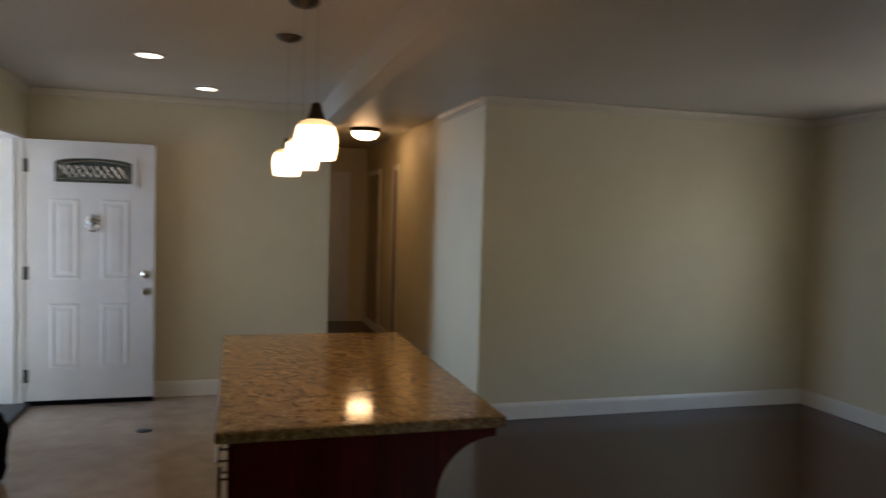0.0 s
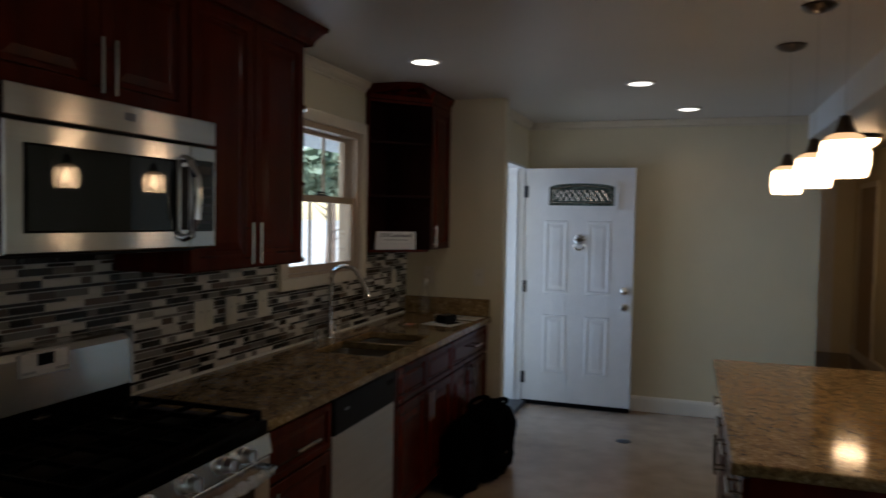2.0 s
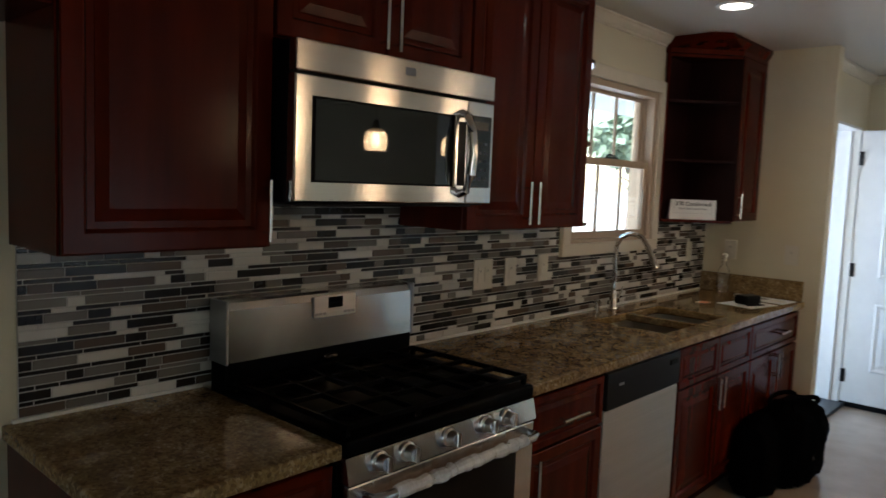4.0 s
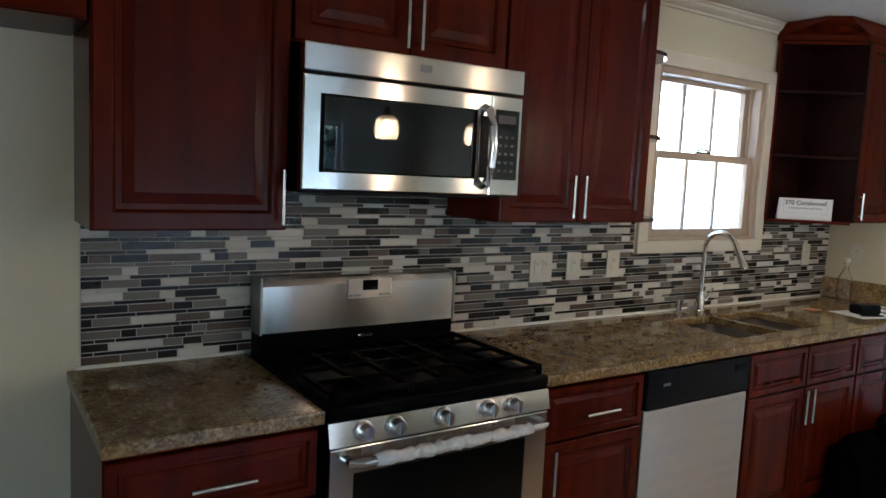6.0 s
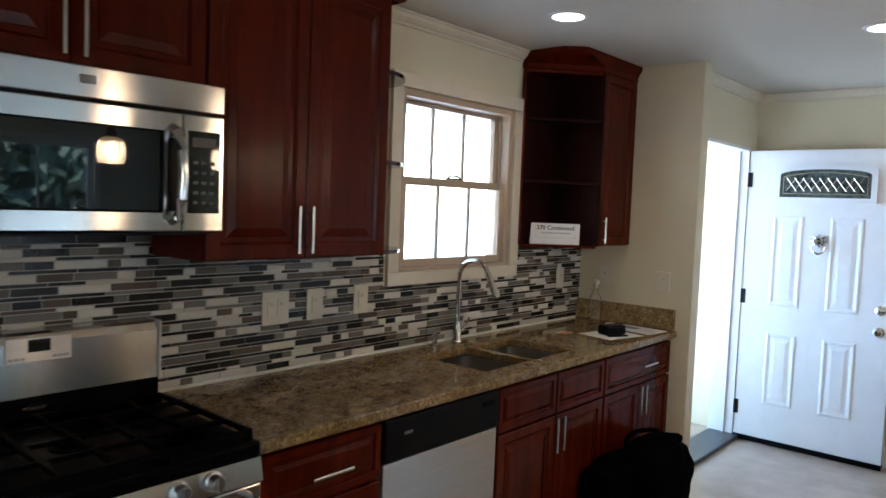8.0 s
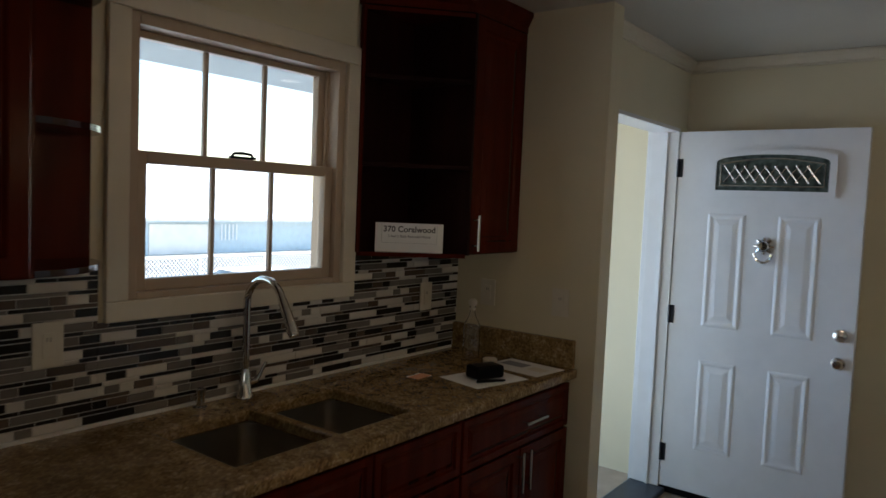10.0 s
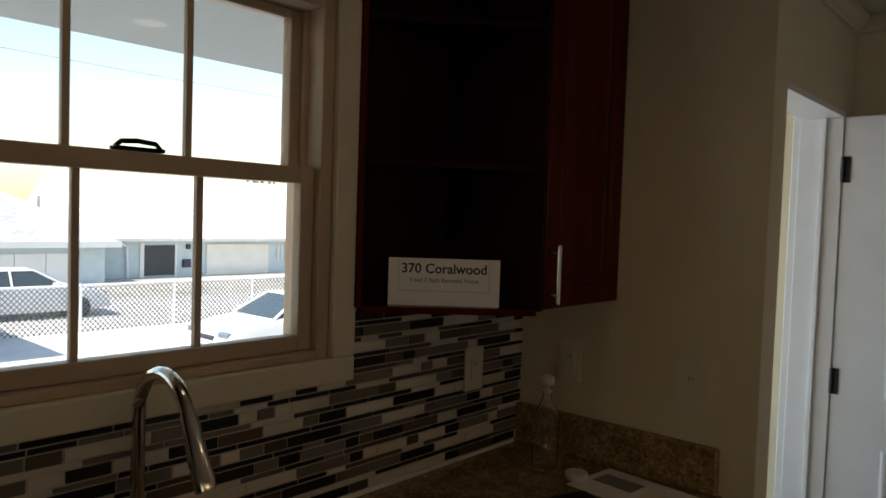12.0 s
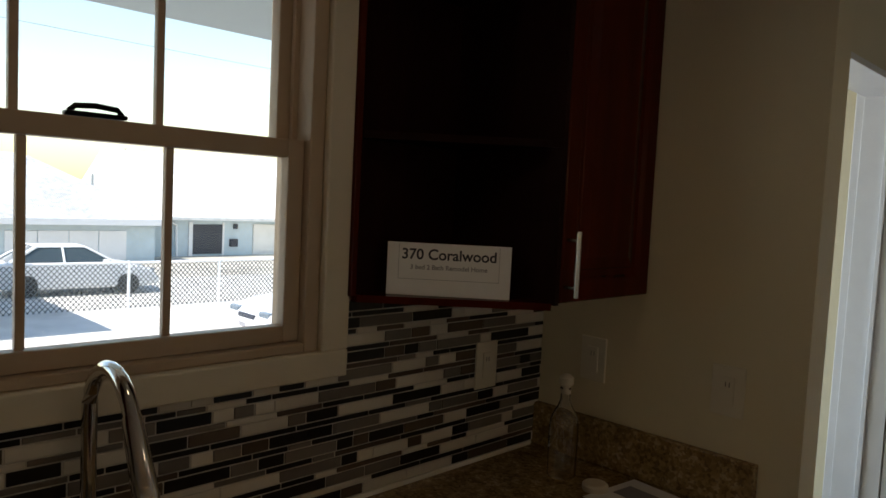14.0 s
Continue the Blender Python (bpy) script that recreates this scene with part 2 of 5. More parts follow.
def lathe(bm, profile, center, segs=24, axis="z"):
    """Rings of (radius, height) turned about an axis through center."""
    rings = []
    for r, h in profile:
        ring = []
        for i in range(segs):
            a = 2 * math.pi * i / segs
            u, v = r * math.cos(a), r * math.sin(a)
            d = {"z": (u, v, h), "x": (h, u, v), "y": (u, h, v)}[axis]
            ring.append(bm.verts.new(Vector(center) + Vector(d)))
        rings.append(ring)
    for a, b in zip(rings, rings[1:]):
        for i in range(segs):
            bm.faces.new((a[i], a[(i + 1) % segs], b[(i + 1) % segs], b[i]))
    bm.faces.new(rings[0]), bm.faces.new(rings[-1])
    bmesh.ops.recalc_face_normals(bm, faces=bm.faces[:])


def tube(bm, points, radius, segs=12):
    """A round bar along points; radius a number or one for each point."""
    pts = [Vector(p) for p in points]
    rings = []
    up = Vector((0.013, 0.021, 1))
    for i, p in enumerate(pts):
        d = (pts[min(i + 1, len(pts) - 1)] - pts[max(i - 1, 0)]).normalized()
        ref = up if abs(d.dot(up.normalized())) < 0.95 else Vector((0, 1, 0.01))
        u = d.cross(ref).normalized()
        v = d.cross(u).normalized()
        r = radius[i] if isinstance(radius, (list, tuple)) else radius
        rings.append([bm.verts.new(p + r * (math.cos(2 * math.pi * k / segs) * u + math.sin(2 * math.pi * k / segs) * v)) for k in range(segs)])
    for a, b in zip(rings, rings[1:]):
        for i in range(segs):
            bm.faces.new((a[i], a[(i + 1) % segs], b[(i + 1) % segs], b[i]))
    bm.faces.new(rings[0]), bm.faces.new(rings[-1])
    bmesh.ops.recalc_face_normals(bm, faces=bm.faces[:])


def mesh_of(name, bm, material, smooth=False):
    me = bpy.data.meshes.new(name)
    bm.to_mesh(me)
    bm.free()
    me.materials.append(material)
    if smooth:
        me.polygons.foreach_set("use_smooth", [True] * len(me.polygons))
        me.set_sharp_from_angle(angle=radians(40))
    return me


def base_of(ob):
    p = Vector((0, 0, 0))
    while ob:
        p += ob.location
        ob = ob.parent
    return p


def part(name, bm, material, parent=None, label="", smooth=False):
    """Links a bmesh, in world places, as one mesh under a thing or part."""
    ob = new(name, mesh_of(name, bm, material, smooth))
    if parent:
        ob.data.transform(Matrix.Translation(-base_of(parent)))
        ob.parent = parent
    if label:
        ob["label"] = label
    return ob


def thing(name, at, label, category, group="", kind=""):
    ob = new(name)
    ob.location, ob.empty_display_size = at, 0.1
    return tagged(ob, label, category, group, kind)


def solid(name, bm, material, label, category, group="", kind="", smooth=False):
    """A thing that is one mesh, its origin at its base."""
    zs = [v.co for v in bm.verts]
    lo = Vector([min(c[i] for c in zs) for i in range(3)])
    hi = Vector([max(c[i] for c in zs) for i in range(3)])
    at = Vector(((lo.x + hi.x) / 2, (lo.y + hi.y) / 2, lo.z))
    ob = new(name, mesh_of(name, bm, material, smooth))
    ob.data.transform(Matrix.Translation(-at))
    ob.location = at
    return tagged(ob, label, category, group, kind)


def structure(name, bm, material, label, smooth=False):
    return tagged(new(name, mesh_of(name, bm, material, smooth)), label, name.split("_")[0], kind="structure")


# ---- the plan ----
YB, XR = -3.0, 6.88            # wall behind, wall of the living room
RETURN_Y, RETURN_X = 5.0, 0.733   # wall that ends the counter
ENTRY_X, FAR_Y = 0.61, 6.334
HALL_L, HALL_R, HALL_Y, LIVE_Y = 2.92, 3.91, 10.2, 5.19
WIN = (3.34, 4.215, 1.262, 2.105)   # kitchen window opening
DOOR = (5.29, 6.215, 2.055)
REAR_FILL = (3.7, 5.3, 0.90, 2.12)     # unseen opening added behind to let in fill light
LWIN = (2.0, 4.15, 0.48, 2.10)

structure("floor_stone", boxed((0, HALL_L - 0.02, YB, FAR_Y, -0.12, 0.0)), TILEFLOOR, "stained pale beige stone kitchen floor")
structure("trim_threshold", boxed((HALL_L - 0.02, HALL_L, YB, FAR_Y, -0.12, 0.004)), DARKWOOD, "dark strip between the two floors")
structure("floor_wood", boxed((HALL_L, XR, YB, HALL_Y, -0.12, 0.0)), DARKWOOD, "dark reddish brown wood living room floor")
structure("ceiling", boxed((-0.15, XR + 0.15, YB - 0.15, HALL_Y + 0.15, CEIL, CEIL + 0.15)), CEILING, "flat painted off-white ceiling")
structure("wall_west", boxed((-0.15, 0, YB, WIN[0], 0, CEIL), (-0.15, 0, WIN[1], 5.10, 0, CEIL), (-0.15, 0, WIN[0], WIN[1], 0, WIN[2]), (-0.15, 0, WIN[0], WIN[1], WIN[3], CEIL)), WALL, "cream painted kitchen wall")
structure("wall_return", boxed((0, RETURN_X, RETURN_Y, 5.10, 0, CEIL)), WALL, "cream painted end wall of the counter")
structure("wall_entry", boxed((0.48, ENTRY_X, 5.101, DOOR[0], 0, CEIL), (0.48, ENTRY_X, DOOR[1], FAR_Y, 0, CEIL), (0.48, ENTRY_X, DOOR[0], DOOR[1], DOOR[2], CEIL)), WALL, "cream painted wall with the entry doorway")
structure("wall_north", boxed((-0.15, HALL_L, FAR_Y, FAR_Y + 0.12, 0, CEIL)), WALL, "cream painted wall behind the entry door")
structure("wall_hall_left", boxed((HALL_L - 0.12, HALL_L, FAR_Y + 0.12, HALL_Y, 0, CEIL)), WALL, "cream painted hall wall")
structure("wall_hall_end", boxed((HALL_L - 0.12, HALL_R + 0.12, HALL_Y, HALL_Y + 0.12, 0, CEIL)), WALL, "cream painted wall at the end of the hall")
structure("wall_hall_right", boxed((HALL_R, HALL_R + 0.12, LIVE_Y + 0.12, HALL_Y, 0, CEIL)), WALL, "cream painted hall wall with doors")
structure("wall_living", boxed((HALL_R, XR, LIVE_Y, LIVE_Y + 0.12, 0, CEIL)), WALL, "cream painted living room wall")
structure("wall_east", boxed((XR, XR + 0.15, YB, LWIN[0], 0, CEIL), (XR, XR + 0.15, LWIN[1], LIVE_Y + 0.12, 0, CEIL), (XR, XR + 0.15, LWIN[0], LWIN[1], 0, LWIN[2]), (XR, XR + 0.15, LWIN[0], LWIN[1], LWIN[3], CEIL)), WALL, "cream painted living room side wall")
structure("wall_south", boxed((-0.15, REAR_FILL[0], YB - 0.15, YB, 0, CEIL), (REAR_FILL[1], XR + 0.15, YB - 0.15, YB, 0, CEIL), (REAR_FILL[0], REAR_FILL[1], YB - 0.15, YB, 0, REAR_FILL[2]), (REAR_FILL[0], REAR_FILL[1], YB - 0.15, YB, REAR_FILL[3], CEIL)), WALL, "cream painted wall")
structure("beam", boxed((2.81, 2.93, YB, FAR_Y, 2.25, CEIL - 0.001), bevel=0.004), CEILING, "painted ceiling beam between kitchen and living room")

# ---- openings and trim ----
def ringed(bm, put, u0, u1, v0, v1, steps):
    """A face built of nested rectangles: each step is (inset, height); put(u, v, w) gives the place."""
    rings = []
    for inset, w in steps:
        a, b, c, d = u0 + inset, u1 - inset, v0 + inset, v1 - inset
        rings.append([bm.verts.new(put(*p, w)) for p in ((a, c), (b, c), (b, d), (a, d))])
    for p, q in zip(rings, rings[1:]):
        for i in range(4):
            bm.faces.new((p[i], p[(i + 1) % 4], q[(i + 1) % 4], q[i]))
    bm.faces.new(rings[-1])
    bm.faces.new(rings[0])
    bmesh.ops.recalc_face_normals(bm, faces=bm.faces[:])


CROWN = [(d * 0.8, h * 0.85) for d, h in [(0, 0), (0.062, 0), (0.062, -0.008), (0.050, -0.016), (0.044, -0.030), (0.026, -0.046), (0.012, -0.054), (0.012, -0.066), (0, -0.070)]]


def crown_run(name, axis, wall, side, a, b):
    """Crown moulding along a wall: axis it runs along, the wall's place, the side it looks to."""
    bm = bmesh.new()
    prism(bm, [(wall + side * (d + 0.001), CEIL - 0.002 + h) for d, h in CROWN], axis, a, b)
    return structure(name, bm, CASING, "cream painted crown moulding")


def base_run(name, axis, wall, side, a, b):
    bm = bmesh.new()
    prism(bm, [(wall + side * d, h) for d, h in ((0.001, 0.002), (0.014, 0.002), (0.014, 0.105), (0.010, 0.118), (0.006, 0.128), (0.001, 0.130))], axis, a, b)
    return structure(name, bm, TRIM, "white painted baseboard")


crown_run("trim_crown", "y", 0, 1, 2.96, 4.275)
crown_run("trim_crown", "y", 0, 1, YB, -0.12)
crown_run("trim_crown", "y", ENTRY_X, 1, 5.10, FAR_Y)
crown_run("trim_crown", "x", FAR_Y, -1, ENTRY_X, 2.81)
crown_run("trim_crown", "x", LIVE_Y, -1, HALL_R, XR)
crown_run("trim_crown", "y", XR, -1, YB, LIVE_Y)
crown_run("trim_crown", "y", HALL_R, -1, LIVE_Y, 6.35)
base_run("baseboard", "x", FAR_Y, -1, ENTRY_X, HALL_L)
base_run("baseboard", "x", LIVE_Y, -1, HALL_R, XR)
base_run("baseboard", "y", XR, -1, YB, LIVE_Y)
base_run("baseboard", "y", HALL_R, -1, LIVE_Y, HALL_Y)
base_run("baseboard", "x", RETURN_Y, -1, 0.665, RETURN_X)
base_run("baseboard", "y", 0, 1, YB, 0.84)
base_run("baseboard", "y", RETURN_X, 1, RETURN_Y, 5.10)


def kitchen_window():
    y0, y1, z0, z1 = WIN
    w = tagged(new("window_1"), "double-hung window with white grilles above the sink", "window", kind="structure")
    w.location = (0, (y0 + y1) / 2, z0)
    c = 0.068
    cas = boxed((0.001, 0.022, y0 - c, y1 + c, z1, z1 + c), (0.001, 0.022, y0 - c, y0, z0, z1), (0.001, 0.022, y1, y1 + c, z0, z1), (0.001, 0.022, y0 - c, y1 + c, z0 - 0.06, z0), bevel=0.004)
    part("casing", cas, CASING, w, "cream painted window casing")
    f = 0.035
    fr = boxed((-0.13, 0.004, y0, y0 + f, z0, z1), (-0.13, 0.004, y1 - f, y1, z0, z1), (-0.13, 0.004, y0 + f, y1 - f, z1 - f, z1), (-0.13, 0.004, y0 + f, y1 - f, z0, z0 + 0.02), bevel=0.003)
    box(fr, -0.062, -0.050, y0 + f, y0 + f + 0.012, z0, z1 - f)
    box(fr, -0.062, -0.050, y1 - f - 0.012, y1 - f, z0, z1 - f)
    part("window_frame", fr, SASH, w)
    a, b, zm = y0 + f + 0.001, y1 - f - 0.001, 1.684
    for name, x, lo, hi, bot, top in (("upper_sash", -0.085, zm - 0.012, z1 - f - 0.001, 0.032, 0.022), ("lower_sash", -0.035, z0 + 0.021, zm + 0.022, 0.036, 0.038)):
        s = 0.038
        sa = boxed((x - 0.018, x + 0.018, a, a + s, lo, hi), (x - 0.018, x + 0.018, b - s, b, lo, hi), (x - 0.018, x + 0.018, a + s, b - s, lo, lo + bot), (x - 0.018, x + 0.018, a + s, b - s, hi - top, hi), bevel=0.003)
        sash = part(name, sa, SASH, w)
        for k in (1, 2):
            m = a + s + (b - a - 2 * s) * k / 3
            part("grille_bar", boxed((x - 0.012, x + 0.006, m - 0.0075, m + 0.0075, lo + bot, hi - top), bevel=0.002), SASH, sash)
        pane = part("pane", boxed((x - 0.010, x - 0.005, a + s - 0.004, b - s + 0.004, lo + bot - 0.004, hi - top + 0.004)), PANE, sash)
        pane.visible_shadow = False
    lk = bmesh.new()
    ym = (y0 + y1) / 2 - 0.01
    box(lk, -0.040, -0.016, ym - 0.05, ym + 0.05, zm + 0.023, zm + 0.031, bevel=0.003)
    tube(lk, [(-0.03, ym - 0.042, zm + 0.03), (-0.03, ym - 0.032, zm + 0.040), (-0.03, ym, zm + 0.043), (-0.03, ym + 0.036, zm + 0.040), (-0.03, ym + 0.045, zm + 0.03)], 0.005, 8)
    part("sash_lock", lk, BLACKPLASTIC, w, "dark metal sash lock", smooth=True)


kitchen_window()


def living_window():
    y0, y1, z0, z1 = LWIN
    w = tagged(new("window_2"), "wide white-framed living room window", "window", kind="structure")
    w.location = (XR, (y0 + y1) / 2, z0)
    part("casing", boxed((XR - 0.02, XR - 0.001, y0 - 0.07, y0, z0 - 0.07, z1 + 0.07), (XR - 0.02, XR - 0.001, y1, y1 + 0.07, z0 - 0.07, z1 + 0.07), (XR - 0.02, XR - 0.001, y0, y1, z1, z1 + 0.07), (XR - 0.02, XR - 0.001, y0, y1, z0 - 0.07, z0), bevel=0.003), TRIM, w)
    ym = (y0 + y1) / 2
    part("window_frame", boxed((XR + 0.04, XR + 0.08, y0, y0 + 0.05, z0, z1), (XR + 0.04, XR + 0.08, y1 - 0.05, y1, z0, z1), (XR + 0.04, XR + 0.08, ym - 0.03, ym + 0.03, z0, z1), (XR + 0.04, XR + 0.08, y0 + 0.05, y1 - 0.05, z0, z0 + 0.05), (XR + 0.04, XR + 0.08, y0 + 0.05, y1 - 0.05, z1 - 0.05, z1)), WHITE, w)
    zm = (z0 + z1) / 2
    for a, b in ((y0 + 0.05, ym - 0.03), (ym + 0.03, y1 - 0.05)):
        part("meeting_rail", boxed((XR + 0.045, XR + 0.075, a, b, zm - 0.025, zm + 0.025)), WHITE, w)
        for lo, hi in ((z0 + 0.05, zm - 0.025), (zm + 0.025, z1 - 0.05)):
            part("grille_bar", boxed((XR + 0.052, XR + 0.068, (a + b) / 2 - 0.010, (a + b) / 2 + 0.010, lo, hi)), WHITE, w)


# Unseen window added in the rear wall to brighten the kitchen.
def rear_fill_window():
    x0, x1, z0, z1 = REAR_FILL
    w = tagged(new("window_3"), "unseen white-framed window added behind for fill light", "window", kind="structure")
    w.location = ((x0 + x1) / 2, YB, z0)
    xm = (x0 + x1) / 2
    part("window_frame", boxed((x0, x0 + 0.06, YB - 0.12, YB - 0.02, z0, z1), (x1 - 0.06, x1, YB - 0.12, YB - 0.02, z0, z1), (xm - 0.04, xm + 0.04, YB - 0.12, YB - 0.02, z0, z1), (x0 + 0.06, xm - 0.04, YB - 0.12, YB - 0.02, z0, z0 + 0.05), (xm + 0.04, x1 - 0.06, YB - 0.12, YB - 0.02, z0, z0 + 0.05), (x0 + 0.06, xm - 0.04, YB - 0.12, YB - 0.02, z1 - 0.06, z1), (xm + 0.04, x1 - 0.06, YB - 0.12, YB - 0.02, z1 - 0.06, z1)), WHITE, w)


rear_fill_window()
living_window()


def entry_door():
    y0, y1, z1 = DOOR
    d = tagged(new("door_1"), "white panelled entry door standing open with a small leaded fan light", "door", kind="structure")
    d.location = (0.63, 6.22, 0.0)
    X0, X1, YF, Z0, Z1 = 0.616, 1.534, 6.203, 0.040, 2.036

    def put(u, v, w):
        return (u, YF + 0.012 - w, v)
    # leaf: a slab with two upper and two lower raised panels
    bm = bmesh.new()
    box(bm, X0, X1, YF, YF + 0.044, Z0, Z1, bevel=0.002)
    leaf = part("leaf", bm, WHITE, d)
    for u0, u1 in ((0.795, 0.99), (1.15, 1.347)):
        for v0, v1 in ((0.975, 1.595), (0.285, 0.79)):
            bm = bmesh.new()
            ringed(bm, put, u0, u1, v0, v1, [(0, 0.0), (0, 0.0130), (0.010, 0.0162), (0.018, 0.0162), (0.030, 0.0128), (0.040, 0.0128), (0.064, 0.0160), (0.072, 0.0160)])
            part("panel", bm, WHITE, leaf)
    # fan light
    def arch(x0, x1, z0, zs, rise, n=14):
        mid, half = (x0 + x1) / 2, (x1 - x0) / 2
        return [(x0, z0), (x1, z0)] + [(mid + half * math.cos(math.pi * k / n), zs + rise * math.sin(math.pi * k / n) ** 0.9) for k in range(n + 1)]
    outer, inner = arch(1.098 - 0.305, 1.098 + 0.305, 1.690, 1.895, 0.042), arch(1.098 - 0.272, 1.098 + 0.272, 1.720, 1.868, 0.040)
    bm = bmesh.new()
    ro = [bm.verts.new((x, YF - 0.014, z)) for x, z in outer]
    ri = [bm.verts.new((x, YF - 0.014, z)) for x, z in inner]
    ro2 = [bm.verts.new((x, YF + 0.001, z)) for x, z in outer]
    ri2 = [bm.verts.new((x, YF + 0.001, z)) for x, z in inner]
    for k in range(len(outer)):
        j = (k + 1) % len(outer)
        bm.faces.new((ro[k], ro[j], ri[j], ri[k])), bm.faces.new((ro[k], ro[j], ro2[j], ro2[k])), bm.faces.new((ri[k], ri[j], ri2[j], ri2[k]))
    bmesh.ops.recalc_face_normals(bm, faces=bm.faces[:])
    lite = part("fan_light_frame", bm, WHITE, d)
    bm = bmesh.new()
    prism(bm, inner, "y", YF - 0.004, YF - 0.001)
    part("fan_light_glass", bm, LEADGLASS, lite, "dark leaded glass")
    bm = bmesh.new()
    for k in range(-4, 5):
        cx = 1.098 + k * 0.050
        for s in (-1, 1):
            tube(bm, [(cx - s * 0.032, YF - 0.006, 1.762), (cx + s * 0.032, YF - 0.006, 1.850)], 0.0030, 6)
    tube(bm, [(1.098 - 0.25, YF - 0.006, 1.745), (1.098 + 0.25, YF - 0.006, 1.745)], 0.004, 6)
    tube(bm, [(1.098 + 0.25 * (k / 6 - 1), YF - 0.006, 1.858 + 0.030 * math.sin(math.pi * k / 12)) for k in range(13)], 0.004, 6)
    for k in (-1, 1):
        tube(bm, [(1.098 + k * 0.25, YF - 0.006, 1.745), (1.098 + k * 0.25, YF - 0.006, 1.858)], 0.004, 6)
    part("leading", bm, NICKEL, lite, "silvery lead came")
    # knocker
    bm = bmesh.new()
    lathe(bm, [(0.001, -0.030), (0.022, -0.028), (0.030, -0.016), (0.030, -0.002)], (1.09, YF, 1.435), 16, "y")
    for k in range(8):
        a = math.pi * k / 4
        tube(bm, [(1.09 + 0.03 * math.cos(a), YF - 0.008, 1.435 + 0.03 * math.sin(a)), (1.09 + 0.05 * math.cos(a), YF - 0.008, 1.435 + 0.045 * math.sin(a))], [0.011, 0.005], 8)
    tube(bm, [(1.09 + 0.042 * math.cos(a), YF - 0.022, 1.395 + 0.045 * math.sin(a)) for a in [math.pi * (1 + k / 10) for k in range(11)]], 0.008, 8)
    part("door_knocker", bm, CHROME, d, "polished metal knocker", smooth=True)
    for z in (1.018, 0.880):
        bm = bmesh.new()
        lathe(bm, [(0.001, -0.045 if z < 1 else -0.028), (0.020, -0.043 if z < 1 else -0.026), (0.026, -0.034 if z < 1 else -0.02), (0.014, -0.018), (0.031, -0.010), (0.033, -0.001)], (X1 - 0.065, YF, z), 20, "y")
        part("door_knob" if z < 1 else "deadbolt", bm, CHROME, d, "satin nickel", smooth=True)
    for z in (1.836, 1.023, 0.235):
        bm = boxed((0.606, 0.643, YF - 0.004, YF - 0.0005, z - 0.05, z + 0.05))
        tube(bm, [(0.618, YF - 0.007, z - 0.05), (0.618, YF - 0.007, z + 0.05)], 0.008, 8)
        part("hinge", bm, BRONZE, d, "black hinge")
    part("sweep", boxed((X0, X1, YF - 0.004, YF + 0.046, 0.006, Z0)), BLACKPLASTIC, d, "black door sweep")
    j = tagged(new("trim_door_frame"), "white painted door frame", "door frame", kind="structure")
    part("jamb", boxed((0.46, 0.614, y1 - 0.02, y1, 0.03, z1), (0.46, 0.614, y0, y0 + 0.02, 0.03, z1), (0.46, 0.614, y0 + 0.02, y1 - 0.02, z1 - 0.02, z1), (0.54, 0.556, y1 - 0.034, y1 - 0.02, 0.03, z1 - 0.02), bevel=0.002), WHITE, j)
    part("brick_mould", boxed((0.43, 0.46, y1 - 0.012, y1 + 0.05, 0.0, z1 + 0.05), (0.43, 0.46, y0 - 0.05, y0 + 0.012, 0.0, z1 + 0.05), bevel=0.004), WHITE, j)
    part("threshold", boxed((0.44, 0.655, y0, y1 - 0.002, 0.001, 0.03), bevel=0.008), SILL, j, "dark metal threshold")


LEADGLASS = mat("leaded_glass", (0.05, 0.066, 0.056), 0.12, vary=0.6, scale=30, second=(0.13, 0.16, 0.14), bump=0.5, bump_scale=60)
entry_door()


# ---- cabinets ----
def cab_door(name, parent, x, y0, y1, z0, z1, side=1, frame_w=0.055, label=""):
    """A raised-panel front that looks along x."""
    bm = bmesh.new()
    k = min(1.0, (z1 - z0) / 0.30, (y1 - y0) / 0.30) * frame_w / 0.055
    steps = [(0, 0), (0, 0.017), (0.003, 0.020), (0.045 * k, 0.020), (0.049 * k, 0.018), (0.055 * k, 0.0105), (0.071 * k, 0.0105), (0.073 * k, 0.0125), (0.100 * k, 0.0185), (0.106 * k, 0.0185)]
    ringed(bm, lambda u, v, w: (x + side * w, u, v), y0, y1, z0, z1, steps)
    return part(name, bm, CHERRY, parent, label)


def bar_handle(parent, x, a, b, side=1):
    """A round bar on two posts from a to b (y, z places)."""
    bm = bmesh.new()
    out = x + side * 0.032
    tube(bm, [(out, *a), (out, *b)], 0.006, 10)
    for k in (0.14, 0.86):
        p = (a[0] + (b[0] - a[0]) * k, a[1] + (b[1] - a[1]) * k)
        tube(bm, [(x, *p), (out, *p)], 0.0045, 8)
    return part("handle", bm, NICKEL, parent, "brushed nickel bar handle", smooth=True)


UX, UTOP, UB = 0.315, 2.375, 1.378     # upper cabinets: body front, top, bottom


